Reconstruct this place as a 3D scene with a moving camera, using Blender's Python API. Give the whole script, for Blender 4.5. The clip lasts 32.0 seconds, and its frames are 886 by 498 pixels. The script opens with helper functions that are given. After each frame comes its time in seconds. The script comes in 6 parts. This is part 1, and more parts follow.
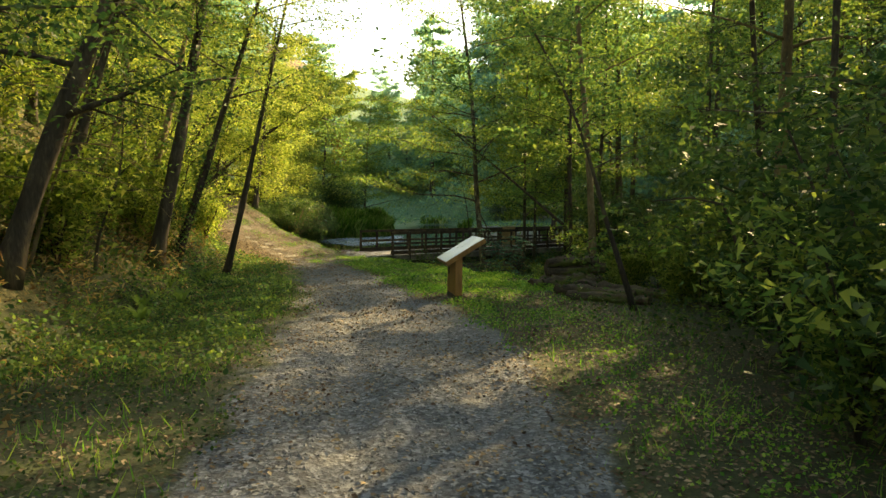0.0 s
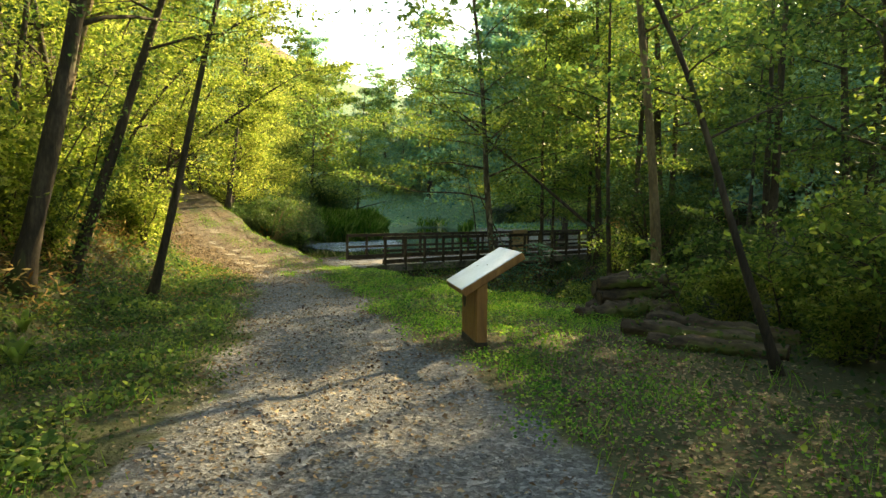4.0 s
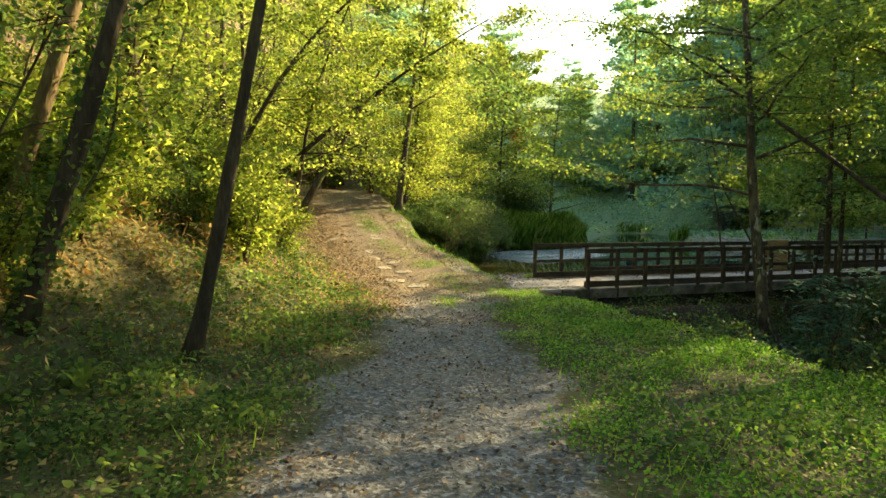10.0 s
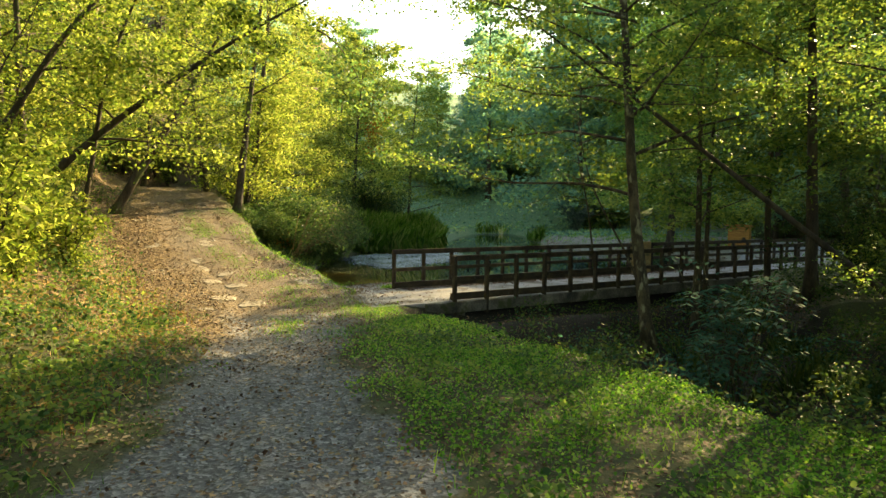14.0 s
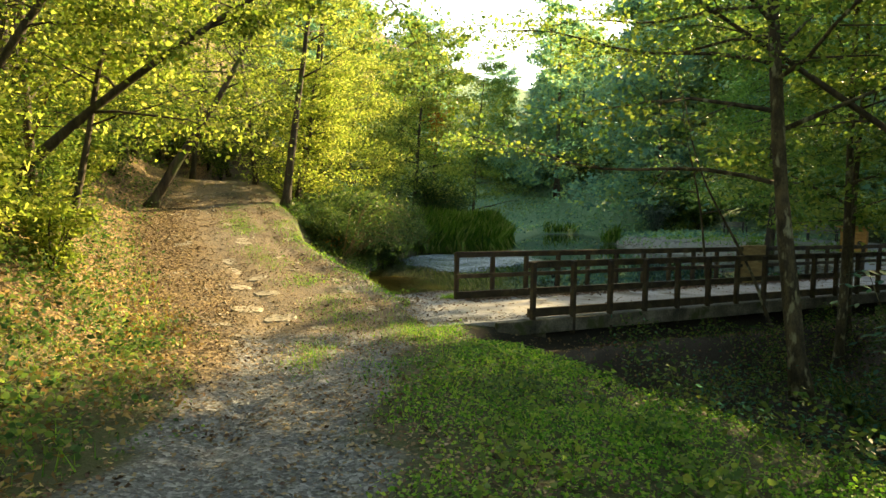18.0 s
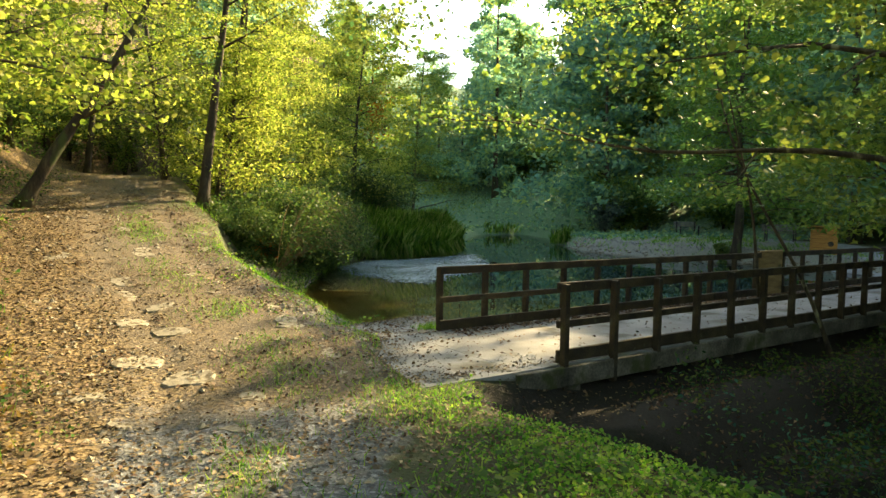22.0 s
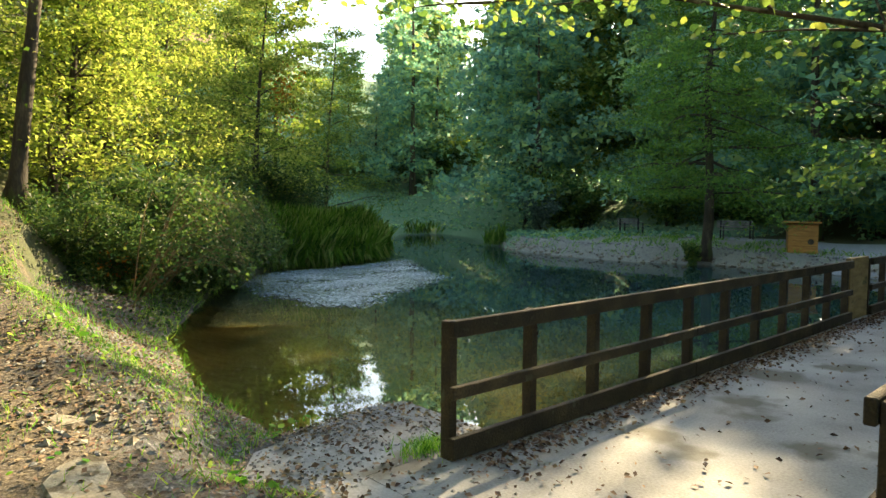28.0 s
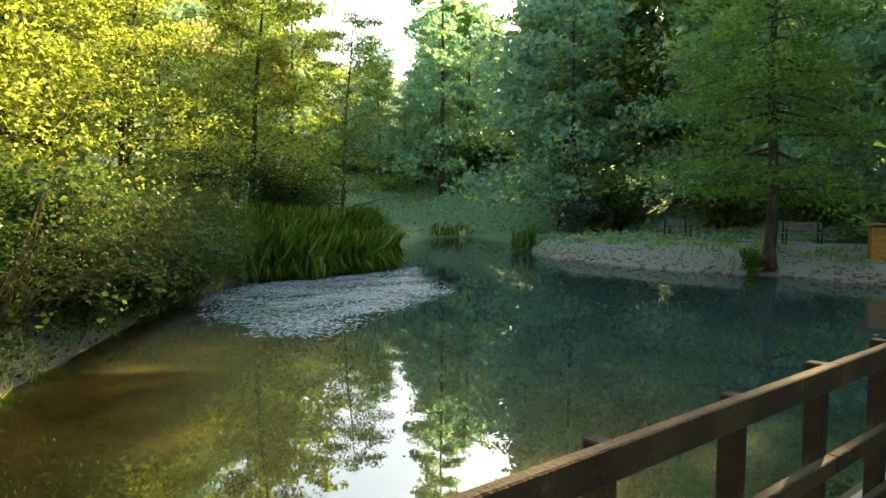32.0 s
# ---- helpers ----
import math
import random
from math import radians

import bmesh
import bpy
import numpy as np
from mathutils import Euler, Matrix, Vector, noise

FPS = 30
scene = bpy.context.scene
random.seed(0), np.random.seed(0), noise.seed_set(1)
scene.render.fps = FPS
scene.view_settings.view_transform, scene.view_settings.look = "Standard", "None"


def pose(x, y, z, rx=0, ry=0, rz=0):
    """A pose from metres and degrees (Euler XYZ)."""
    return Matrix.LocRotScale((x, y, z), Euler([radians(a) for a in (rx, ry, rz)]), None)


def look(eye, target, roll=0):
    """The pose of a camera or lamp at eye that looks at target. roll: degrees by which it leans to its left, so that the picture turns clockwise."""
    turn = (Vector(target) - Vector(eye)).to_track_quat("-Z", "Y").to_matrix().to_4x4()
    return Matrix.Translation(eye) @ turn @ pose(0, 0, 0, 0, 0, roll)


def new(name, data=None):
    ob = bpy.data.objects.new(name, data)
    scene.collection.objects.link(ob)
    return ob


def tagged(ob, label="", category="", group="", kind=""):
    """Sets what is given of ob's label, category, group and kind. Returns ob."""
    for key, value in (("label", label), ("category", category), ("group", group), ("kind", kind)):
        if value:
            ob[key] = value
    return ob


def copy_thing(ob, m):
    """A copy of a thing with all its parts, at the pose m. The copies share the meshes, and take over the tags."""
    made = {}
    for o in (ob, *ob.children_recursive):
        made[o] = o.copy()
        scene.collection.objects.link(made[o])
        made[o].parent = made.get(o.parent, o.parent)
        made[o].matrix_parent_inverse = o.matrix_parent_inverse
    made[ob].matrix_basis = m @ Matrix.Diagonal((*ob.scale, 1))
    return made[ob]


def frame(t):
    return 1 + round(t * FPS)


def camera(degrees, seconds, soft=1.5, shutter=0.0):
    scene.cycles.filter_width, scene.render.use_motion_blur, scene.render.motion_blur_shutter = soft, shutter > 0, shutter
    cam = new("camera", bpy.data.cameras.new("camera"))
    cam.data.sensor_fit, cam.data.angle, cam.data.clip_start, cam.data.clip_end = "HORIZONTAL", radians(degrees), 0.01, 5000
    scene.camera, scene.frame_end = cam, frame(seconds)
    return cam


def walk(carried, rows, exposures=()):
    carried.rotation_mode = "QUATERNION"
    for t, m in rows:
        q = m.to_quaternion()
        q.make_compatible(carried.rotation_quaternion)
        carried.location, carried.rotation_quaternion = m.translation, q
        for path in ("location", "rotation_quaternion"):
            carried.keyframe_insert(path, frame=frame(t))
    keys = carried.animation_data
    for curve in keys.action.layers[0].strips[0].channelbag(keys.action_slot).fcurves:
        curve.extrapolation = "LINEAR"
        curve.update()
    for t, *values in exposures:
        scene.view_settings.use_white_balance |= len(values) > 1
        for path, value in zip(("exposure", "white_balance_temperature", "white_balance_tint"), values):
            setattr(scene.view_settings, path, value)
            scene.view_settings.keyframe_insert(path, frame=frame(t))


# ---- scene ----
cam = camera(68.2, 32.0)
# seconds, place in metres, turn in degrees
PATH = [
    (0.0, -0.000, 0.000, 1.550, 86.16, -0.46, 0.03),
    (0.5, -0.034, 0.624, 1.537, 86.10, -0.48, 0.99),
    (1.0, 0.008, 1.251, 1.498, 86.08, -0.40, 1.13),
    (1.5, -0.057, 1.833, 1.446, 86.21, -0.51, 0.58),
    (2.0, -0.095, 2.368, 1.412, 86.23, -0.45, -1.03),
    (2.5, -0.144, 2.967, 1.428, 86.11, -0.41, -0.47),
    (4.5, -0.258, 5.186, 1.463, 86.41, -0.70, -0.12),
    (5.0, -0.326, 5.742, 1.479, 86.42, -0.74, 2.31),
    (5.5, -0.364, 6.267, 1.501, 86.39, -0.74, 2.97),
    (6.0, -0.380, 6.877, 1.486, 86.25, -0.70, 0.27),
    (6.5, -0.509, 7.446, 1.457, 86.37, -0.80, 1.01),
    (7.0, -0.581, 7.917, 1.417, 86.48, -0.69, 0.30),
    (7.5, -0.710, 8.419, 1.475, 86.43, -0.73, 4.56),
    (8.0, -0.822, 8.907, 1.510, 86.37, -0.79, 11.72),
    (8.5, -0.888, 9.424, 1.476, 86.35, -0.73, 14.61),
    (9.0, -0.973, 9.971, 1.408, 86.32, -0.79, 18.51),
    (9.5, -1.002, 10.420, 1.344, 86.49, -0.72, 18.94),
    (10.0, -0.987, 10.892, 1.330, 86.55, -0.64, 16.45),
    (10.5, -1.005, 11.321, 1.344, 86.59, -0.64, 14.11),
    (11.0, -1.025, 11.751, 1.337, 86.51, -0.65, 12.57),
    (11.5, -1.074, 12.127, 1.327, 86.55, -0.70, 12.34),
    (12.0, -1.173, 12.428, 1.341, 86.57, -0.74, 8.33),
    (12.5, -1.250, 12.711, 1.361, 86.63, -0.77, 8.04),
    (13.0, -1.335, 12.940, 1.363, 86.67, -0.75, 8.17),
    (13.5, -1.408, 13.090, 1.360, 86.65, -0.72, 4.88),
    (14.0, -1.348, 13.284, 1.352, 86.71, -0.58, 4.10),
    (14.5, -1.285, 13.506, 1.327, 86.54, -0.66, 6.41),
    (16.5, -1.396, 14.800, 1.228, 86.67, -0.76, 5.13),
    (17.0, -1.465, 15.212, 1.257, 86.66, -0.81, 6.35),
    (17.5, -1.549, 15.677, 1.270, 86.52, -0.78, 8.03),
    (18.0, -1.750, 16.061, 1.258, 86.54, -1.00, 9.67),
    (18.5, -1.906, 16.444, 1.247, 86.64, -0.97, 8.43),
    (19.0, -2.085, 16.846, 1.264, 86.57, -0.94, 7.64),
    (19.5, -2.263, 17.217, 1.277, 86.58, -0.93, 5.68),
    (20.0, -2.387, 17.629, 1.247, 86.58, -0.91, 3.39),
    (20.5, -2.530, 18.022, 1.230, 86.60, -0.94, 2.55),
    (21.0, -2.712, 18.419, 1.257, 86.65, -0.86, 0.33),
    (21.5, -2.851, 18.895, 1.235, 86.52, -0.79, 1.05),
    (22.0, -3.048, 19.343, 1.242, 86.63, -0.86, 3.35),
    (22.5, -3.173, 19.798, 1.242, 86.61, -0.76, 3.36),
    (23.0, -3.320, 20.267, 1.215, 86.62, -0.77, 3.97),
    (23.5, -3.483, 20.734, 1.201, 86.74, -0.71, 3.08),
    (24.0, -3.627, 21.240, 1.166, 86.63, -0.65, 2.03),
    (24.5, -3.790, 21.718, 1.133, 86.81, -0.57, 2.03),
    (25.0, -3.876, 22.183, 1.135, 86.75, -0.41, 1.13),
    (25.5, -3.940, 22.678, 1.116, 86.78, -0.40, -0.11),
    (27.5, -4.043, 24.102, 1.169, 86.78, -0.46, -3.55),
    (28.0, -4.042, 24.530, 1.156, 86.61, -0.42, -4.74),
    (28.5, -4.065, 24.948, 1.146, 86.69, -0.42, -5.00),
    (29.0, -3.978, 25.426, 1.120, 86.71, -0.32, -7.23),
    (29.5, -3.852, 25.900, 1.105, 86.70, -0.25, -8.65),
    (30.0, -3.729, 26.382, 1.092, 86.62, -0.23, -9.13),
    (30.5, -3.508, 26.821, 1.072, 86.63, -0.14, -8.21),
    (31.0, -3.329, 27.181, 1.074, 86.73, -0.25, -4.85),
    (31.5, -3.144, 27.530, 1.103, 86.73, -0.25, -3.51),
    (32.0, -2.860, 27.859, 1.131, 86.75, -0.25, -1.21),
]
walk(cam, [(t, pose(*p)) for t, *p in PATH], [(0.0, 1.72, 10600, 5), (2.5, 1.96, 10000, 5), (5.0, 2.03, 9500, 4), (9, 2.03, 9500, 4), (13, 2.02, 10000, 5), (19, 2.04, 10000, 5), (22, 2.05, 9200, 5), (25, 2.08, 8300, 5), (28.0, 2.15, 8200, 7), (29.5, 2.25, 9000, 7), (31, 2.34, 9600, 7), (32, 2.36, 9600, 7)])

# ---- light ----
SUN_AZ, SUN_EL = radians(37), radians(29)          # from ahead towards the right, above the horizon
world = bpy.data.worlds.new("sky")
scene.world = world
world.use_nodes = True
wn = world.node_tree.nodes
sky = wn.new("ShaderNodeTexSky")
sky.sky_type, sky.sun_disc, sky.sun_elevation, sky.sun_rotation = "NISHITA", False, SUN_EL, SUN_AZ
sky.air_density, sky.dust_density, sky.ozone_density = 1.0, 0.9, 1.0
wn["Background"].inputs["Strength"].default_value = 0.15
world.node_tree.links.new(sky.outputs[0], wn["Background"].inputs["Color"])
sun = new("sun", bpy.data.lights.new("sun", "SUN"))
sun.data.energy, sun.data.angle, sun.data.color = 5.0, radians(0.6), (1.0, 0.84, 0.58)
to_sun = Vector((math.sin(SUN_AZ) * math.cos(SUN_EL), math.cos(SUN_AZ) * math.cos(SUN_EL), math.sin(SUN_EL)))
sun.matrix_world = look(to_sun * 60, (0, 0, 0))


# ---- materials ----
def material(name, colours, scale=6.0, rough=0.8, bump=0.4, fine=60.0, island=0.0, metal=0.0, stretch=(1, 1, 1), translucent=0.0, spots=None, obj=0.0):
    """A surface with two scales of noise between its colours; island/obj: lightness variation by piece."""
    m = bpy.data.materials.new(name)
    m.use_nodes = True
    t, n, l = m.node_tree, m.node_tree.nodes, m.node_tree.links
    b = n["Principled BSDF"]
    b.inputs["Roughness"].default_value, b.inputs["Metallic"].default_value = rough, metal
    co = n.new("ShaderNodeTexCoord")
    mp = n.new("ShaderNodeMapping")
    mp.inputs["Scale"].default_value = stretch
    l.new(co.outputs["Object"], mp.inputs["Vector"])
    big, small = n.new("ShaderNodeTexNoise"), n.new("ShaderNodeTexNoise")
    big.inputs["Scale"].default_value, big.inputs["Detail"].default_value = scale, 6
    small.inputs["Scale"].default_value, small.inputs["Detail"].default_value = fine, 4
    l.new(mp.outputs[0], big.inputs["Vector"]), l.new(mp.outputs[0], small.inputs["Vector"])
    add = n.new("ShaderNodeMath")
    add.operation = "MULTIPLY_ADD"
    l.new(small.outputs["Fac"], add.inputs[0])
    add.inputs[1].default_value = 0.5
    l.new(big.outputs["Fac"], add.inputs[2])
    ramp = n.new("ShaderNodeValToRGB")
    e = ramp.color_ramp.elements
    while len(e) < len(colours):
        e.new(0.5)
    for i, c in enumerate(colours):
        e[i].position, e[i].color = 0.52 + 0.46 * i / max(1, len(colours) - 1), (*c, 1)
    l.new(add.outputs[0], ramp.inputs["Fac"])
    col = ramp.outputs["Color"]
    if island or obj:
        geo = n.new("ShaderNodeNewGeometry" if island else "ShaderNodeObjectInfo")
        if island:
            add.inputs[2].default_value = 0
            mixr = n.new("ShaderNodeMath")
            mixr.operation = "MULTIPLY_ADD"
            l.new(geo.outputs["Random Per Island"], mixr.inputs[0])
            mixr.inputs[1].default_value, mixr.inputs[2].default_value = 0.46, 0.30
            half = n.new("ShaderNodeMath")
            half.operation = "MULTIPLY_ADD"
            l.new(big.outputs["Fac"], half.inputs[0])
            half.inputs[1].default_value = 0.46
            l.new(mixr.outputs[0], half.inputs[2])
            l.new(half.outputs[0], ramp.inputs["Fac"])
        else:
            hs = n.new("ShaderNodeHueSaturation")
            mr = n.new("ShaderNodeMapRange")
            l.new(geo.outputs["Random"], mr.inputs["Value"])
            mr.inputs["To Min"].default_value, mr.inputs["To Max"].default_value = 1 - obj, 1 + obj
            l.new(mr.outputs[0], hs.inputs["Value"]), l.new(col, hs.inputs["Color"])
            col = hs.outputs["Color"]
    if spots:
        sp, sr, mx = n.new("ShaderNodeTexNoise"), n.new("ShaderNodeValToRGB"), n.new("ShaderNodeMixRGB")
        sp.inputs["Scale"].default_value, sp.inputs["Detail"].default_value = spots[1], 5
        l.new(mp.outputs[0], sp.inputs["Vector"]), l.new(sp.outputs["Fac"], sr.inputs["Fac"])
        sr.color_ramp.elements[0].position, sr.color_ramp.elements[1].position = spots[2], spots[2] + 0.1
        l.new(sr.outputs["Color"], mx.inputs["Fac"]), l.new(col, mx.inputs["Color1"])
        mx.inputs["Color2"].default_value = (*spots[0], 1)
        col = mx.outputs["Color"]
    l.new(col, b.inputs["Base Color"])
    if bump:
        bp = n.new("ShaderNodeBump")
        bp.inputs["Strength"].default_value, bp.inputs["Distance"].default_value = bump, 0.02
        l.new(add.outputs[0], bp.inputs["Height"]), l.new(bp.outputs[0], b.inputs["Normal"])
    if translucent:
        b.inputs["Specular IOR Level"].default_value = 0.1
        tr, mix = n.new("ShaderNodeBsdfTranslucent"), n.new("ShaderNodeMixShader")
        hs = n.new("ShaderNodeHueSaturation")
        hs.inputs["Value"].default_value, hs.inputs["Saturation"].default_value = 1.75, 1.06
        l.new(col, hs.inputs["Color"]), l.new(hs.outputs[0], tr.inputs["Color"])
        mix.inputs["Fac"].default_value = translucent
        l.new(b.outputs[0], mix.inputs[1]), l.new(tr.outputs[0], mix.inputs[2])
        l.new(mix.outputs[0], n["Material Output"].inputs["Surface"])
    return m


BARK = material("grey_brown_bark", [(0.015, 0.012, 0.007), (0.05, 0.039, 0.022), (0.11, 0.09, 0.05)], 7, 0.95, 1.0, 45, stretch=(1, 1, 0.45), spots=((0.24, 0.235, 0.15), 9.0, 0.57))
BARK_DARK = material("dark_bark", [(0.014, 0.011, 0.007), (0.042, 0.032, 0.020), (0.095, 0.076, 0.05)], 6, 0.9, 1.0, 40, stretch=(1, 1, 0.25), spots=((0.05, 0.075, 0.02), 2.5, 0.56))
BARK_PALE = material("pale_ochre_bark", [(0.06, 0.042, 0.018), (0.14, 0.10, 0.044), (0.23, 0.175, 0.09)], 5, 0.85, 0.7, 40, stretch=(1, 1, 0.25))
# lit and shaded copies of one leaf: the light is in the colour
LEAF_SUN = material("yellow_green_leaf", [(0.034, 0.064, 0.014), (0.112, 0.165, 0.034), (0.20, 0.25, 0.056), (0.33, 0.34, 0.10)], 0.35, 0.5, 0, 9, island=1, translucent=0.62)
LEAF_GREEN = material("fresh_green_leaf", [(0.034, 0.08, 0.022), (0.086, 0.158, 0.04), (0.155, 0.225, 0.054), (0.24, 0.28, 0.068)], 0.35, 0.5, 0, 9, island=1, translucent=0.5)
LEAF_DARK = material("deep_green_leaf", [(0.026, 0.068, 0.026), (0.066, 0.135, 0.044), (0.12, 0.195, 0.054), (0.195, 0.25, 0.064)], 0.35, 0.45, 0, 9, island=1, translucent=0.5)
LEAF_SHADED = material("shaded_green_leaf", [(0.014, 0.040, 0.014), (0.034, 0.075, 0.024), (0.062, 0.11, 0.032), (0.11, 0.145, 0.038)], 0.35, 0.45, 0, 9, island=1, translucent=0.4)
# distant leaf: blue haze and sunlit yellow tips are put into the colour
LEAF_HAZE = material("hazy_blue_green_leaf", [(0.06, 0.145, 0.115), (0.135, 0.28, 0.20), (0.205, 0.36, 0.21), (0.31, 0.40, 0.15)], 0.3, 0.5, 0, 9, island=1, translucent=0.55)
LEAF_CYPRESS = material("soft_green_needles", [(0.05, 0.12, 0.035), (0.10, 0.20, 0.05), (0.17, 0.28, 0.06)], 0.4, 0.6, 0, 9, island=1, translucent=0.6)
LEAF_ELDER = material("blue_green_elder_leaf", [(0.018, 0.07, 0.05), (0.04, 0.125, 0.085), (0.075, 0.185, 0.115)], 0.6, 0.75, 0, 9, island=1, translucent=0.4)
LEAF_RUST = material("rusty_leaf", [(0.16, 0.05, 0.012), (0.26, 0.10, 0.02), (0.30, 0.16, 0.03)], 1.0, 0.6, 0, 9, island=1, translucent=0.4)
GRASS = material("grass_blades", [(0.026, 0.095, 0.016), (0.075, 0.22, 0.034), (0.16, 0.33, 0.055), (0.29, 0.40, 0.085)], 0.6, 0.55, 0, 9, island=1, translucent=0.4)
REED = material("reed_blades", [(0.035, 0.10, 0.016), (0.085, 0.20, 0.03), (0.16, 0.30, 0.05), (0.32, 0.38, 0.13)], 0.6, 0.45, 0, 9, island=1, translucent=0.45)
LITTER = material("fallen_leaves", [(0.05, 0.031, 0.015), (0.125, 0.082, 0.038), (0.21, 0.148, 0.074), (0.32, 0.25, 0.15)], 1.5, 0.75, 0, 12, island=1)
# golden dead leaves, brighter than the litter: sunlight put into the colour
LITTER_GOLD_SUN = material("golden_sunlit_dead_leaves", [(0.11, 0.064, 0.025), (0.24, 0.15, 0.058), (0.36, 0.25, 0.098), (0.48, 0.37, 0.18)], 1.5, 0.75, 0, 12, island=1, translucent=0.2)
LITTER_DARK = material("dark_russet_leaves", [(0.035, 0.017, 0.01), (0.08, 0.04, 0.022), (0.14, 0.075, 0.04), (0.24, 0.15, 0.085)], 1.5, 0.75, 0, 12, island=1)
GRAVEL = material("gravel_stones", [(0.075, 0.075, 0.075), (0.16, 0.16, 0.158), (0.28, 0.278, 0.265)], 2.0, 0.85, 0.3, 60, island=1)
STONE = material("pale_path_stone", [(0.15, 0.135, 0.105), (0.26, 0.235, 0.185), (0.38, 0.35, 0.28)], 5, 0.88, 0.8, 45, spots=((0.09, 0.072, 0.045), 7.0, 0.53))
WOOD_RAIL = material("weathered_brown_rail_wood", [(0.013, 0.009, 0.005), (0.036, 0.025, 0.012), (0.08, 0.058, 0.028)], 3.5, 0.85, 0.9, 60, obj=0.2, spots=((0.08, 0.085, 0.055), 9.0, 0.64))
WOOD_OCHRE = material("ochre_stained_timber", [(0.16, 0.07, 0.018), (0.27, 0.125, 0.032), (0.36, 0.18, 0.05)], 2.5, 0.6, 0.3, 30, stretch=(6, 6, 0.6), obj=0.06)
WOOD_PANEL = material("weathered_ochre_board", [(0.16, 0.10, 0.04), (0.28, 0.19, 0.075), (0.38, 0.27, 0.13)], 2.5, 0.75, 0.4, 30, stretch=(1, 1, 4), spots=((0.05, 0.06, 0.02), 2.0, 0.6))
WOOD_BENCH = material("grey_bench_slats", [(0.13, 0.125, 0.12), (0.24, 0.23, 0.22), (0.36, 0.34, 0.32)], 3, 0.8, 0.4, 40)
LOG_BARK = material("mossy_rotting_bark", [(0.02, 0.015, 0.01), (0.085, 0.062, 0.04), (0.20, 0.15, 0.095)], 4, 0.95, 1.0, 26, stretch=(0.35, 1, 1), spots=((0.10, 0.13, 0.024), 2.2, 0.52))
LOG_END = material("sawn_log_end", [(0.02, 0.013, 0.008), (0.05, 0.032, 0.018), (0.09, 0.06, 0.034)], 8, 0.9, 0.6, 50)
CONCRETE = material("worn_concrete", [(0.15, 0.152, 0.156), (0.24, 0.242, 0.246), (0.33, 0.332, 0.335)], 1.4, 0.85, 0.4, 50, spots=((0.115, 0.11, 0.094), 1.6, 0.56))
CONCRETE_DARK = material("mossy_concrete", [(0.028, 0.026, 0.02), (0.085, 0.08, 0.064), (0.20, 0.185, 0.155)], 2.6, 0.9, 0.8, 30, spots=((0.05, 0.06, 0.02), 3.0, 0.56))
METAL_SIGN = material("printed_sign_plate", [(0.52, 0.55, 0.60), (0.62, 0.65, 0.70), (0.70, 0.72, 0.76)], 1.2, 0.22, 0.02, 30)
INK = material("faded_print", [(0.51, 0.54, 0.59), (0.61, 0.64, 0.69), (0.69, 0.71, 0.75)], 1.2, 0.24, 0.02, 30)
DARK_STEEL = material("dark_steel", [(0.03, 0.03, 0.03), (0.06, 0.06, 0.06)], 6, 0.5, 0.1, 60, metal=0.6)


# ---- lie of the land ----
def smooth(a, b, v):
    t = np.clip((v - a) / (b - a), 0, 1)
    return t * t * (3 - 2 * t)


def wave(x, y, scale, seed=0.0):
    """A cheap smooth random relief between about -1 and 1."""
    x, y = np.asarray(x, float) / scale + seed, np.asarray(y, float) / scale - seed * 0.7
    return (np.sin(1.3 * x + 0.7 * y + 1.1 * np.sin(0.9 * y)) + np.sin(-0.8 * x + 1.7 * y + 1.3 * np.sin(1.1 * x + 2)) + np.sin(2.1 * x - 1.1 * y + 4 + np.sin(1.7 * x))) / 3


def inside(x, y, poly):
    """Signed distance to the edge of a polygon, above 0 inside it."""
    x, y = np.asarray(x, float), np.asarray(y, float)
    best, ins = np.full(x.shape, 1e9), np.zeros(x.shape, bool)
    for (ax, ay), (bx, by) in zip(poly, poly[1:] + poly[:1]):
        dx, dy = bx - ax, by - ay
        t = np.clip(((x - ax) * dx + (y - ay) * dy) / (dx * dx + dy * dy), 0, 1)
        best = np.minimum(best, (x - ax - t * dx) ** 2 + (y - ay - t * dy) ** 2)
        ins ^= ((ay > y) != (by > y)) & (x < dx * (y - ay) / (dy if abs(dy) > 1e-9 else 1e-9) + ax)
    return np.where(ins, 1, -1) * np.sqrt(best)


WATER = -0.87
PATH_Y = [-30, 0, 3.6, 6.5, 9.7, 13, 15.7, 18.5, 21, 24, 26.7, 28.2, 31.3, 38, 46, 70]
PATH_L = [-1.2, -1.4, -1.54, -1.95, -2.4, -2.75, -3.5, -4.3, -4.9, -6.4, -8.6, -9.8, -12.2, -15.2, -18.9, -28.5]
EDGE_Y = [-30, 0, 3.7, 7, 11.8, 14.6, 17, 18.3, 20.6, 23, 24.6, 26.5, 28.6, 29.3, 30.3, 31.7, 34.1, 35.8, 39.6, 46, 70]
EDGE_R = [1.5, 1.3, 1.15, 1.0, 0.15, -0.95, -1.55, -2.0, -3.0, -3.5, -3.4, -3.2, -4.2, -5.2, -6.2, -7.6, -9.4, -10.7, -12.8, -16, -26]
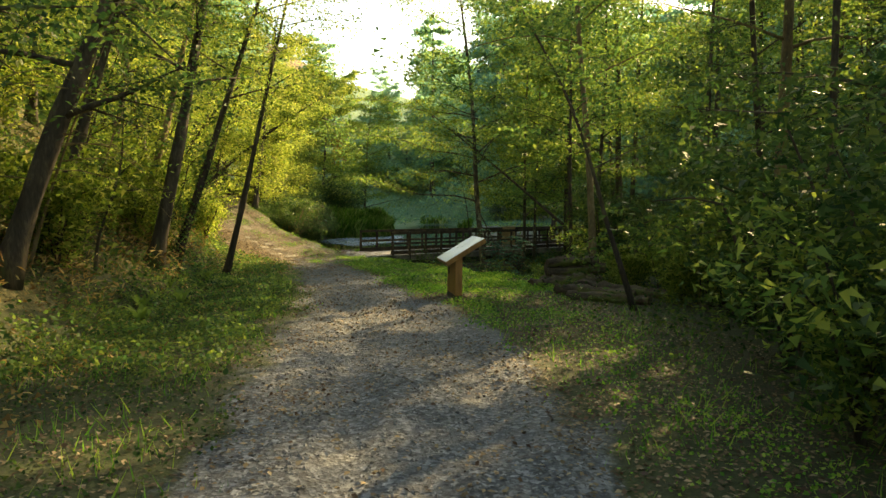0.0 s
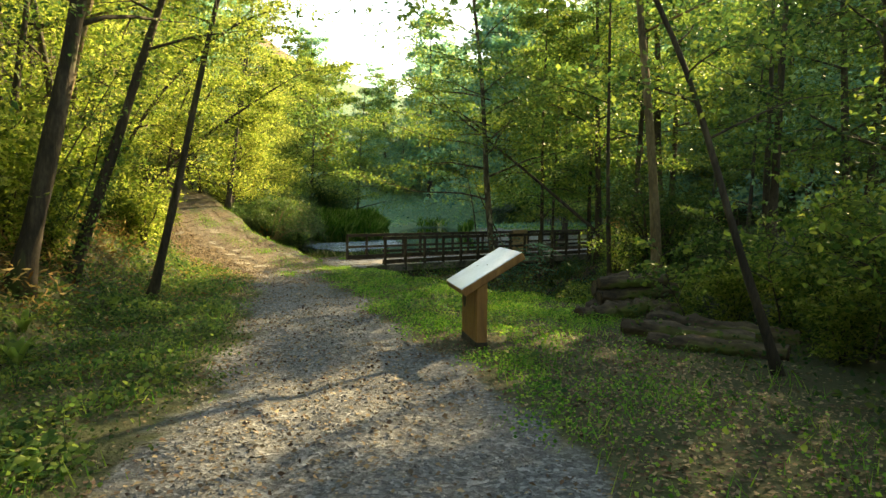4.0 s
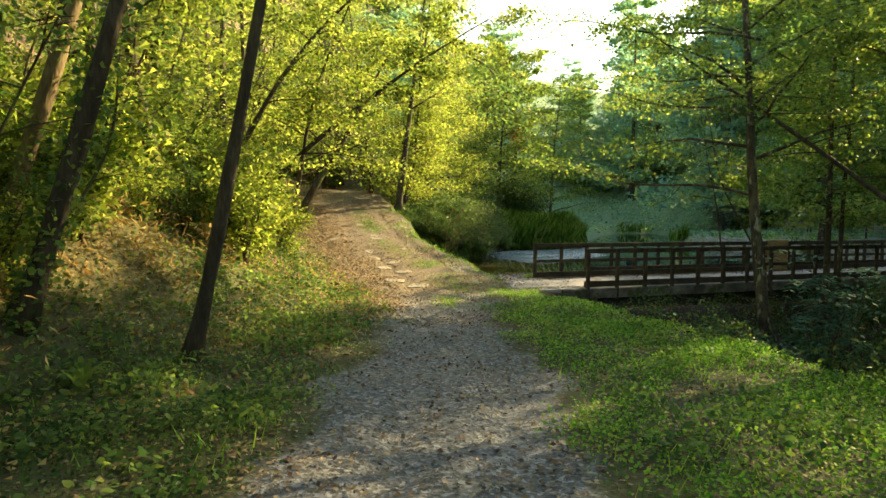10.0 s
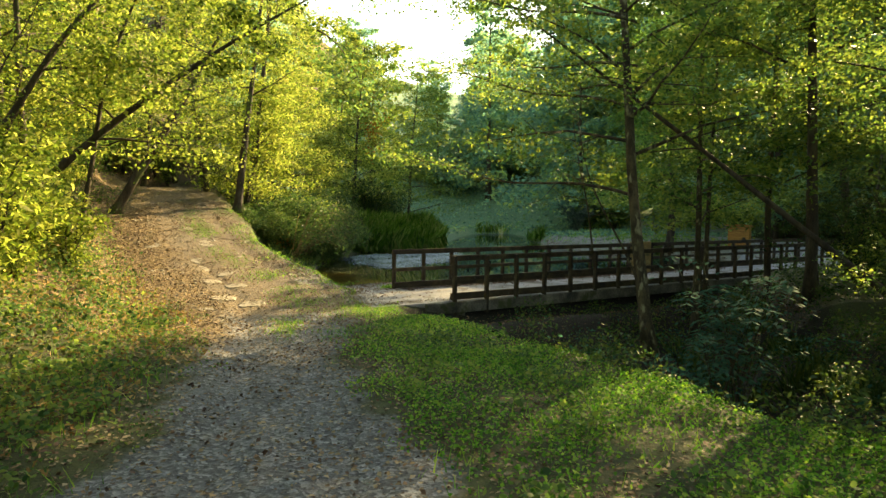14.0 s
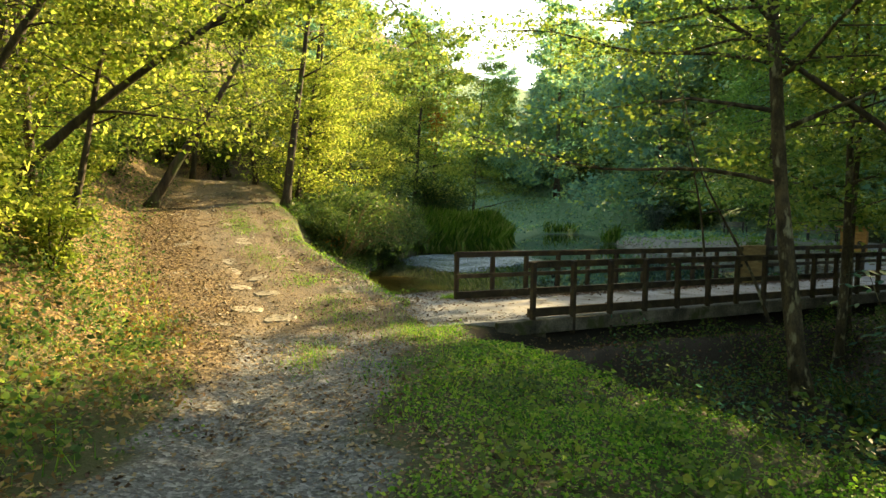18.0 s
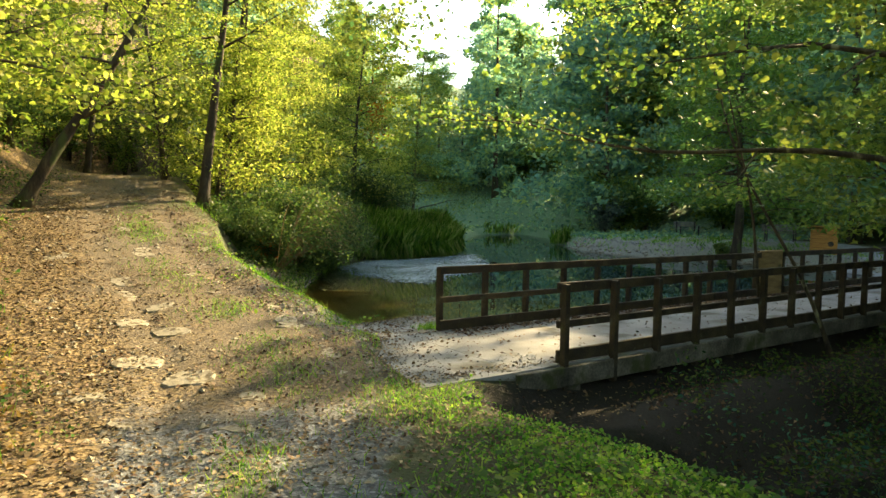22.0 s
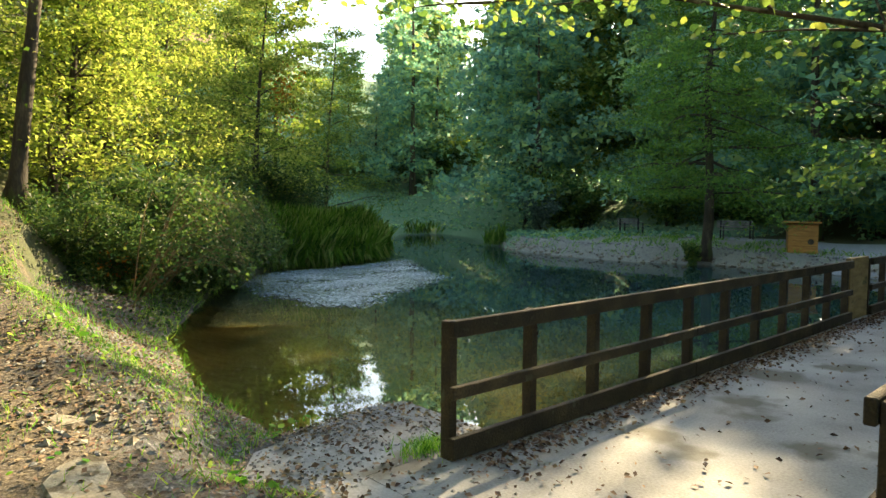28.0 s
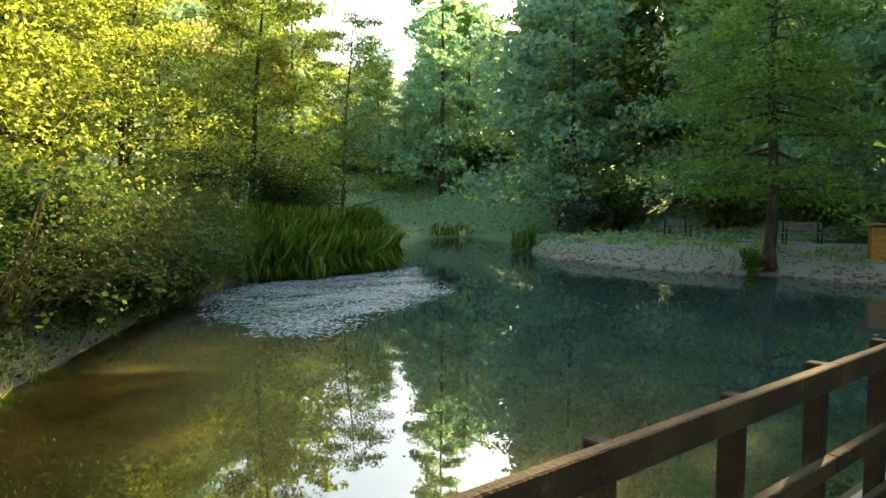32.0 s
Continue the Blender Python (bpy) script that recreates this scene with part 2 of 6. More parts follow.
POND = [(-4.3, 29.0), (-4.5, 29.5), (-5.2, 30.6), (-6.2, 32), (-7.5, 35), (-7.9, 38), (-8.4, 42), (-8.2, 46), (-6, 48.5), (-4.2, 52), (-4.5, 58), (-4, 70),
        (-3, 79), (1, 80), (2.4, 72), (2.3, 62), (2.5, 57), (3.6, 54), (6.1, 50), (8.5, 48.5), (9.5, 46.5), (10.6, 45.6), (11.2, 43), (10, 39.5), (8, 37.2), (7.25, 36.04), (-2.76, 28.23)]
GULLY = [(-2.0, 27.5), (-3.2, 26.1), (-3.15, 25.5), (-2.2, 24.3), (-1.2, 23.1), (-0.2, 21.9), (0.6, 20.3), (1.3, 18.9), (2.4, 17.4), (4.9, 14.6), (5.2, 11), (5.6, 5), (6, -10), (8, -10),
         (8.2, 5), (7.4, 14), (5.2, 19), (4.6, 22), (5.0, 25), (5.6, 27.6), (6.2, 30), (6.8, 33), (7.0, 35.0)]


SLAB = [(20.2, 0.16), (0.62, 0.16), (0.62, 1.28), (0.26, 1.32), (-0.94, 1.0), (-1.2, 0.65), (-0.95, 0.1), (-1.25, -0.5), (-1.6, -1.0), (-1.74, -1.6), (-1.9, -2.44), (20.2, -2.46)]     # along and across the bridge


def road(x, y):
    """Height of the track, which dips to the bridge and then climbs the hill."""
    s = (x + 4) * -0.5 + (y - 26) * 0.87
    hill = -0.55 + np.interp(s, [-5, 0, 2.4, 4.8, 8.5, 12.2, 16, 18, 40], [0, 0, 0.2, 0.5, 1.2, 1.98, 2.72, 2.8, 2.6])
    return np.where(y > 24, np.maximum(hill, -0.56), -0.0217 * y)


def land(x, y):
    x, y = np.asarray(x, float), np.asarray(y, float)
    left, right = np.interp(y, PATH_Y, PATH_L), np.interp(y, EDGE_Y, EDGE_R)
    z = road(np.clip(x, left - 1, right), y)
    z = z + 0.035 * wave(x, y, 0.9) + 0.015 * wave(x, y, 0.33, 3)
    z = z - 0.05 * smooth(0.3, 0, np.abs(x - (left + 0.35 * (right - left)))) - 0.04 * smooth(0.3, 0, np.abs(x - (left + 0.75 * (right - left))))
    # the bank on the left
    verge = np.interp(y, [-30, 0, 10, 17, 22, 26, 32, 70], [2.4, 2.4, 2.3, 1.8, 1.2, 0.7, 0.35, 0.3])
    dl = np.maximum(left - verge - x, 0)
    z = z + 0.72 * (np.sqrt(dl * dl + 0.25) - 0.5) * (1 - 0.25 * smooth(8, 40, dl)) + smooth(0, 1.5, dl) * (0.18 * wave(x, y, 1.3, 5) + 0.3 * wave(x, y, 4, 1))
    # level ground to the right of the track, the far shore and the hills round it
    dr = np.maximum(x - right, 0)
    flat = np.where(y < 26, -0.0217 * np.clip(y, -30, 26) - 0.04, -0.32 + 0.1 * wave(x, y, 5))
    z = np.where(dr > 0, flat + (z - flat) * (1 - smooth(0, 2.2, dr)), z)
    z = z + smooth(0.3, 1.2, dr) * (0.05 * wave(x, y, 1.3, 7) + 0.015 * wave(x, y, 0.4, 2))
    z = z + 0.2 * np.maximum(x - 12 - 0.12 * np.maximum(y - 20, 0), 0) * smooth(-40, 0, y) * smooth(56, 40, y)
    start = 82 - 24 * smooth(-2, 14, x) - 14 * smooth(10, 26, x)
    up = np.maximum(y - start, 0)
    z = z + np.where(y > 26, (0.30 - 0.13 * smooth(-2, 14, x)) * up * smooth(-1, 8, up) + 0.10 * np.maximum(up - 14, 0) * smooth(8, 0, x), 0) * smooth(26, 34, y) + 0.15 * smooth(0, 6, up) * wave(x, y, 3.5, 2)
    z = z + smooth(44, 52, y) * np.maximum(-x - 8, 0) * 0.35
    pond, gully = inside(x, y, POND), inside(x, y, GULLY)
    z = z + 0.22 * smooth(1, 5, -pond) * smooth(2, 5, x) * smooth(40, 44, y) * smooth(70, 62, y)
    z = np.where(pond > -2.5, np.minimum(z, WATER + np.maximum(-pond, 0) * (np.where((x > 2) & (y > 40), 0.95, 0.65) + 0.12 * wave(x, y, 1.2)) + 6 * smooth(1.7, 2.5, -pond)), z)
    z = np.where(pond > 0, WATER - np.minimum(np.minimum(0.65 * pond, 0.12 + 0.2 * pond), 0.7), z)
    u, v = (x + 3.61) * 0.788 + (y - 28.83) * 0.615, (x + 3.61) * -0.615 + (y - 28.83) * 0.788
    slab = inside(u, v, SLAB)
    z = np.where(slab > -0.5, -0.528 + (z + 0.528) * smooth(0, 0.6, -slab), z)
    mound = 0.75 * np.exp(-((x - 1.7) ** 2 + (y - 25.7) ** 2) / 0.9)
    z = np.where(gully > 0, np.minimum(z, z - 0.62 * smooth(0, 0.8, gully) * smooth(6, 19, y) - 0.75 * smooth(1.25, 2.3, gully) * smooth(2, 14, y) + mound), z)
    return z


def one(x, y):
    return float(land(np.array([x]), np.array([y]))[0])


# ---- helpers for meshes ----
def link_mesh(name, verts, faces, mat, parent=None, smooth_faces=False, label=""):
    me = bpy.data.meshes.new(name)
    me.from_pydata(verts, [], faces)
    me.materials.append(mat)
    if smooth_faces:
        me.polygons.foreach_set("use_smooth", [True] * len(me.polygons))
    ob = new(name, me)
    if parent:
        ob.parent = parent
    if label:
        ob["label"] = label
    return ob


def part(name, bm, mat, parent=None, label="", flat=True):
    me = bpy.data.meshes.new(name)
    bm.to_mesh(me)
    bm.free()
    me.materials.append(mat)
    if not flat:
        me.polygons.foreach_set("use_smooth", [True] * len(me.polygons))
    ob = new(name, me)
    if parent:
        ob.parent = parent
    if label:
        ob["label"] = label
    return ob


def empty(name, m, label, category, group=""):
    ob = new(name)
    ob.matrix_world = m
    return tagged(ob, label, category, group)


def box(bm, x0, x1, y0, y1, z0, z1, bevel=0.006, m=None):
    r = bmesh.ops.create_cube(bm, size=1.0, matrix=Matrix.Translation(((x0 + x1) / 2, (y0 + y1) / 2, (z0 + z1) / 2)) @ Matrix.Diagonal((x1 - x0, y1 - y0, z1 - z0, 1)))
    v = r["verts"]
    if bevel:
        e = list({e for q in v for e in q.link_edges})
        v = list({q for f in bmesh.ops.bevel(bm, geom=e, offset=bevel, segments=1, affect="EDGES")["faces"] for q in f.verts} | {q for q in v if q.is_valid})
    if m is not None:
        bmesh.ops.transform(bm, matrix=m, verts=v)
    return bm


def boxed(*a, **k):
    return box(bmesh.new(), *a, **k)


def tubes(paths, seg=7, rough=0.0):
    """Vertices and faces of tapered tubes; each path is a list of (point, radius)."""
    V, F = [], []
    for path in paths:
        base = len(V)
        pts = [Vector(p) for p, _ in path]
        side = Vector((1, 0.3, 0.1))
        for i, (p, (_, r)) in enumerate(zip(pts, path)):
            d = (pts[min(i + 1, len(pts) - 1)] - pts[max(i - 1, 0)]).normalized()
            a = (side - d * side.dot(d)).normalized()
            b = d.cross(a)
            side = a
            for k in range(seg):
                c, s = math.cos(2 * math.pi * k / seg), math.sin(2 * math.pi * k / seg)
                V.append(p + (a * c + b * s) * r * (1 + 0.10 * math.sin(k * 2.3 + i * 1.7) + rough * math.sin(k * 5.1 + i * 3.7) * math.sin(k * 1.3 - i * 2.9)))
        for i in range(len(path) - 1):
            for k in range(seg):
                q, w = base + i * seg + k, base + i * seg + (k + 1) % seg
                F.append((q, w, w + seg, q + seg))
        F.append(tuple(range(base + (len(path) - 1) * seg, base + len(path) * seg)))
        F.append(tuple(reversed(range(base, base + seg))))
    return V, F


def leaves(name, centres, size, mat, parent=None, rng=None, droop=0.35, slim=0.55, up=0.5, vary=0.4, direction=None, tri=False, broad=False):
    """Many folded leaves, each of two triangles (tri: one, broad: four, with a rounded outline), as one mesh."""
    c = np.asarray(centres, float)
    n = len(c)
    ax = rng.normal(size=(n, 3)) if direction is None else np.asarray(direction) + rng.normal(size=(n, 3)) * 0.12
    if direction is None:
        ax[:, 2] = ax[:, 2] * 0.5 - droop
    ax /= np.linalg.norm(ax, axis=1)[:, None]
    nor = rng.normal(size=(n, 3))
    nor[:, 2] += up
    sd = np.cross(ax, nor)
    sd /= np.linalg.norm(sd, axis=1)[:, None] + 1e-9
    nor = np.cross(sd, ax)
    s = (np.asarray(size) * (1 + vary * (rng.random(n) * 2 - 1)))[:, None]
    base, tip = c - ax * s * 0.5, c + ax * s * 0.5
    mid = c - ax * s * 0.05 + nor * s * 0.10
    if tri:
        V = np.stack([base + sd * s * slim * 0.5, tip, base - sd * s * slim * 0.5], 1).reshape(-1, 3)
        k = 3
    else:
        V = None
        k = 4
    if broad:
        low, high = c - ax * s * 0.22 + nor * s * 0.06, c + ax * s * 0.16 + nor * s * 0.07
        V = np.stack([base, low + sd * s * slim * 0.5, high + sd * s * slim * 0.44, tip, high - sd * s * slim * 0.44, low - sd * s * slim * 0.5], 1).reshape(-1, 3)
        k = 6
    V = V if tri or broad else np.stack([base, mid + sd * s * slim * 0.5, tip, mid - sd * s * slim * 0.5], 1).reshape(-1, 3)
    me = bpy.data.meshes.new(name)
    me.vertices.add(k * n)
    me.vertices.foreach_set("co", V.ravel())
    i = np.arange(n) * k
    loops = (np.stack([i, i + 1, i + 5, i + 1, i + 2, i + 5, i + 2, i + 4, i + 5, i + 2, i + 3, i + 4], 1) if broad else np.stack([i, i + 1, i + 2], 1) if tri else np.stack([i, i + 1, i + 2, i, i + 2, i + 3], 1)).ravel()
    me.loops.add(len(loops))
    me.loops.foreach_set("vertex_index", loops)
    me.polygons.add(len(loops) // 3)
    me.polygons.foreach_set("loop_start", np.arange(len(loops) // 3) * 3)
    me.update(calc_edges=True)
    me.materials.append(mat)
    ob = new(name, me)
    if parent:
        ob.parent = parent
    return ob


def tree(name, x, y, height, r0, top=(0, 0), crown=(0.3, 1.0), spread=2.2, count=4000, leaf=0.1, mat=None, bark=None, seed=1, bend=0.0, limbs=14,
         label="", category="tree", group="", up=0.5, z=None, sink=0.12, arch=0.0, twig=0.38, far=False, loose=1.0, tri=False, broad=False):
    """A tree at x, y: a tapered, bent trunk that leans by top, limbs, and a crown of leaves round the twigs."""
    rng = np.random.default_rng(seed)
    ground = (one(x, y) if z is None else z) - sink
    root = empty(name, pose(x, y, ground), label, category, group)
    side = Vector((-top[1], top[0], 0))
    side = side.normalized() if side.length > 0.1 else Vector((1, 0, 0))
    wob = rng.normal(size=2) * 0.06

    def stem(t):
        s = math.sin(t * math.pi)
        lean = t ** (1 + arch)
        return Vector((top[0] * lean + side.x * bend * s + wob[0] * math.sin(t * 9), top[1] * lean + side.y * bend * s + wob[1] * math.sin(t * 7 + 1), height * (t if not arch else t * (1 + 0.3 * arch * (1 - t)))))
    paths = [[(stem(t), r0 * (1 - 0.86 * t) * (1 + 0.7 * math.exp(-t * height / 0.22))) for t in np.linspace(0, 1, 9 if far else 20)]]
    spots = []
    for k in range(limbs):
        t = crown[0] + (crown[1] - crown[0]) * (k + rng.random()) / limbs
        t = min(t, 0.97)
        a = k * 2.4 + rng.random() * 1.2
        length = spread * (1.05 - 0.55 * (t - crown[0]) / max(0.05, 1 - crown[0])) * (0.7 + 0.5 * rng.random())
        p, r = stem(t), max(0.012, r0 * (1 - 0.86 * t) * 0.45)
        rise = up * (0.5 + 0.8 * rng.random())
        path, d = [], Vector((math.cos(a), math.sin(a), rise))
        for i in range(6):
            path.append((p.copy(), r * (1 - i / 5.6)))
            d += Vector((*rng.normal(size=2) * 0.13, rng.normal() * 0.1 - 0.05))
            p = p + d.normalized() * length / 5
        limb = [path]
        for j in range(7):
            q, thick = path[1 + (j + 1) // 2 if j < 6 else 5][0].copy(), path[1 + (j + 1) // 2 if j < 6 else 5][1]
            flat = Vector((d.x, d.y, 0.25 * d.z)).normalized()
            across = Vector((-flat.y, flat.x, 0)) * (-1) ** j
            e = (flat * 0.7 + across * (0.9 if j < 6 else 0) + Vector((*rng.normal(size=2) * 0.25, rng.normal() * 0.22))).normalized()
            reach = length * twig * (1.15 - 0.09 * j)
            sub = [(q + e * reach * f + Vector((0, 0, -0.06 * f * f * reach)), max(0.004, thick * 0.55 * (1 - 0.8 * f))) for f in (0, 0.5, 1)]
            if j % 2 == 0:
                limb.append(sub)
            spots += [(sub[1][0], length), (sub[2][0], length)]
        spots += [(path[4][0], length), (path[5][0], length)]
        if not far:
            link_mesh("limb", *tubes(limb, 4 if tri else 5), bark or BARK, root, True)
    link_mesh("trunk", *tubes(paths, 5 if far else 11, 0.07), bark or BARK, root, True)
    if count:
        pk = rng.integers(0, len(spots), count)
        base = np.array([spots[i][0] for i in pk])
        off = rng.normal(size=(count, 3)) * np.array([spots[i][1] for i in pk])[:, None] * np.array([0.15, 0.15, 0.05]) * loose
        off[:, 2] -= 0.25 * np.hypot(off[:, 0], off[:, 1])
        leaves("crown", base + off, leaf, mat or LEAF_GREEN, root, rng, up=1.1, tri=far or tri, broad=broad, slim=0.8 if far else 0.58 if tri else 0.72 if broad else 0.55)
    return root


def shrub(name, x, y, height, wide, count, leaf, mat, seed, label, group="", stems=7, category="shrub", low=0.1, tri=False):
    """A bush: bent stems out of one root and leaves in uneven clumps round them."""
    rng = np.random.default_rng(seed)
    root = empty(name, pose(x, y, one(x, y) - 0.05), label, category, group)
    paths, spots = [], []
    for k in range(stems):
        a = k * 2 * math.pi / stems + rng.random()
        reach, h = wide * (0.35 + 0.65 * rng.random()), height * (0.6 + 0.4 * rng.random())
        path = []
        for t in np.linspace(0, 1, 6):
            p = Vector((math.cos(a) * reach * t ** 1.4, math.sin(a) * reach * t ** 1.4, h * math.sin(t * 1.75) / math.sin(1.4) * 0.97)) + Vector(rng.normal(size=3)) * 0.04 * t * height
            path.append((p, max(0.003, 0.018 * height ** 0.5 * (1 - 0.85 * t))))
        path[0] = (Vector((0, 0, -0.1)), path[0][1])
        paths.append(path)
        for i in range(1, 6):
            for j in range(3):
                if path[i][0].z > low * height:
                    spots.append(path[i][0] + Vector(rng.normal(size=3)) * 0.13 * wide)
    for path in paths:
        link_mesh("stem", *tubes([path], 4), BARK_DARK, root, True)
    pk = rng.integers(0, len(spots), count)
    c = np.array([tuple(spots[i]) for i in pk]) + rng.normal(size=(count, 3)) * np.array([0.10 * wide, 0.10 * wide, 0.045 * height])
    c[:, 2] = np.abs(c[:, 2])
    leaves("foliage", c, leaf * (1.12 if tri else 1), mat, root, rng, up=1.0, tri=tri, slim=0.5 if tri else 0.55)
    return root


# ---- the ground ----
def steps(*runs):
    out = [runs[0][0]]
    for a, b, d in runs:
        n = max(1, round((b - a) / d))
        out += [a + (b - a) * (i + 1) / n for i in range(n)]
    return np.array(out)


gx = steps((-400, -60, 20), (-60, -16, 1.0), (-16, -9, 0.4), (-9, 5, 0.16), (5, 16, 0.45), (16, 60, 1.2), (60, 400, 20))
gy = steps((-200, -20, 12), (-20, -1, 1.0), (-1, 33, 0.16), (33, 56, 0.4), (56, 110, 1.0), (110, 160, 3), (160, 600, 40))
GX, GY = np.meshgrid(gx, gy)
fade = smooth(70, 200, np.hypot(GX, GY - 30))
GZ = land(np.clip(GX, -60, 60), np.clip(GY, -30, 150))
GZ = GZ * (1 - fade) + np.minimum(GZ, 26) * fade
nx, ny = len(gx), len(gy)
ground = bpy.data.meshes.new("ground")
I = (np.arange(ny - 1)[:, None] * nx + np.arange(nx - 1)[None, :]).ravel()
ground.from_pydata(np.stack([GX, GY, GZ], -1).reshape(-1, 3).tolist(), [], np.stack([I, I + 1, I + nx + 1, I + nx], 1).tolist())
ground.polygons.foreach_set("use_smooth", [True] * len(ground.polygons))


def tufts(x, y):
    """Grassy patches on the hill track, most of them along its right side."""
    right, left = np.interp(y, EDGE_Y, EDGE_R), np.interp(y, PATH_Y, PATH_L)
    f = (right - x) / np.maximum(right - left, 0.5)
    lines = np.exp(-((f - 0.06) / 0.12) ** 2) + 0.75 * np.exp(-((f - 0.40) / 0.10) ** 2)
    return np.clip(lines * (0.55 + 0.9 * wave(x, y, 0.8, 4)), 0, 1) * smooth(21, 24, y) * (f > -0.3)


def lane_off(x, y):
    """Distance from the middle of the lakeside path beyond the pond."""
    return np.minimum(np.abs(x - np.interp(y, [36, 42, 47, 52, 57, 61, 66], [11.5, 13.2, 14.2, 13.6, 12.0, 9.5, 6.5])) * 0.85 + 50 * (y < 38) + 50 * (y > 67), 99)


LX, RX = np.interp(GY, PATH_Y, PATH_L), np.interp(GY, EDGE_Y, EDGE_R)
edge = np.minimum(GX - LX, RX - GX) + 0.28 * wave(GX, GY, 0.8) + 0.15 * wave(GX, GY, 0.3, 4)
tread = smooth(-0.25, 0.35, edge)
bank = smooth(0.6, 2.5, LX - np.interp(GY, [-30, 0, 10, 17, 22, 26, 70], [2.0, 2.0, 1.8, 1.4, 0.9, 0.4, 0.2]) - GX + 0.5 * wave(GX, GY, 1.0, 2))
hill = smooth(23, 27, GY + 0.4 * wave(GX, GY, 1.2)) * smooth(2.0, -0.5, GX + 3.2)
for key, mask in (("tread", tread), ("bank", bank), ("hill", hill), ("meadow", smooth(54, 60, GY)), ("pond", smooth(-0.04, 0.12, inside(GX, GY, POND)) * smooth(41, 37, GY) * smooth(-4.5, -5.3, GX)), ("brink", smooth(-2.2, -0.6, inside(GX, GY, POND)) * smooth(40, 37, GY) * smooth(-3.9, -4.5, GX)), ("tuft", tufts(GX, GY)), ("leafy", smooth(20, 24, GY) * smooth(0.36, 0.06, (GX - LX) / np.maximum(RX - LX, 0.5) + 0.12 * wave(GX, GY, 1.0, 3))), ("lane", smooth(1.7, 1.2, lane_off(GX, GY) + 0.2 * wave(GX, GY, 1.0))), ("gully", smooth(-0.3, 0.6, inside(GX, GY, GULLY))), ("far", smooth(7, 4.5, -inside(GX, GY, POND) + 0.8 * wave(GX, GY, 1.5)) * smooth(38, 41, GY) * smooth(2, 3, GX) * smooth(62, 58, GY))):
    at = ground.attributes.new(key, "FLOAT", "POINT")
    at.data.foreach_set("value", np.asarray(mask, float).ravel())


def ground_material():
    m = bpy.data.materials.new("woodland_ground")
    m.use_nodes = True
    n, l = m.node_tree.nodes, m.node_tree.links
    b = n["Principled BSDF"]
    b.inputs["Roughness"].default_value = 0.92
    co = n.new("ShaderNodeTexCoord")

    def noise_tex(scale, detail=6, rough=0.6):
        t = n.new("ShaderNodeTexNoise")
        t.inputs["Scale"].default_value, t.inputs["Detail"].default_value, t.inputs["Roughness"].default_value = scale, detail, rough
        l.new(co.outputs["Object"], t.inputs["Vector"])
        return t.outputs["Fac"]

    def ramp(fac, *stops):
        r = n.new("ShaderNodeValToRGB")
        e = r.color_ramp.elements
        while len(e) < len(stops):
            e.new(0.5)
        for el, (p, c) in zip(e, stops):
            el.position, el.color = p, (*c, 1)
        l.new(fac, r.inputs["Fac"])
        return r.outputs["Color"]

    def mix(fac, a, c):
        x = n.new("ShaderNodeMixRGB")
        l.new(fac, x.inputs["Fac"]), l.new(a, x.inputs["Color1"]), l.new(c, x.inputs["Color2"])
        return x.outputs["Color"]

    def mask(key, grain=0.5):
        a = n.new("ShaderNodeAttribute")
        a.attribute_name = key
        s = n.new("ShaderNodeMath")
        s.operation = "MULTIPLY_ADD"
        l.new(mid, s.inputs[0])
        s.inputs[1].default_value = grain * 2
        t = n.new("ShaderNodeMath")
        t.operation = "SUBTRACT"
        l.new(a.outputs["Fac"], t.inputs[0])
        t.inputs[1].default_value = grain
        l.new(t.outputs[0], s.inputs[2])
        r = n.new("ShaderNodeMapRange")
        r.interpolation_type = "SMOOTHSTEP"
        r.inputs["From Min"].default_value, r.inputs["From Max"].default_value = 0.2, 0.8
        l.new(s.outputs[0], r.inputs["Value"])
        return r.outputs[0]

    coarse, mid, fine = noise_tex(0.7), noise_tex(4.5), noise_tex(38, 5, 0.7)
    vor = n.new("ShaderNodeTexVoronoi")
    vor.inputs["Scale"].default_value = 30
    warp, bend_co = n.new("ShaderNodeTexNoise"), n.new("ShaderNodeVectorMath")
    warp.inputs["Scale"].default_value = 14
    l.new(co.outputs["Object"], warp.inputs["Vector"])
    bend_co.operation = "MULTIPLY_ADD"
    l.new(warp.outputs["Color"], bend_co.inputs[0])
    bend_co.inputs[1].default_value = (0.09, 0.09, 0.09)
    l.new(co.outputs["Object"], bend_co.inputs[2])
    l.new(bend_co.outputs[0], vor.inputs["Vector"])
    cell = n.new("ShaderNodeSeparateColor")
    l.new(vor.outputs["Color"], cell.inputs[0])
    pebble = ramp(cell.outputs[0], (0.1, (0.026, 0.028, 0.031)), (0.4, (0.08, 0.085, 0.092)), (0.7, (0.15, 0.159, 0.17)), (0.95, (0.36, 0.38, 0.395)))
    grit = ramp(fine, (0.35, (0.034, 0.036, 0.039)), (0.5, (0.095, 0.10, 0.107)), (0.68, (0.23, 0.242, 0.252)))
    gravel = mix(mid, pebble, grit)
    leafy = ramp(cell.outputs[1], (0.15, (0.038, 0.024, 0.012)), (0.45, (0.10, 0.064, 0.03)), (0.7, (0.18, 0.12, 0.056)), (0.92, (0.29, 0.205, 0.10)))
    soil = ramp(fine, (0.3, (0.02, 0.016, 0.01)), (0.6, (0.05, 0.038, 0.023)), (0.75, (0.085, 0.062, 0.038)))
    moss = ramp(fine, (0.3, (0.02, 0.035, 0.007)), (0.55, (0.045, 0.075, 0.012)), (0.75, (0.08, 0.12, 0.02)))
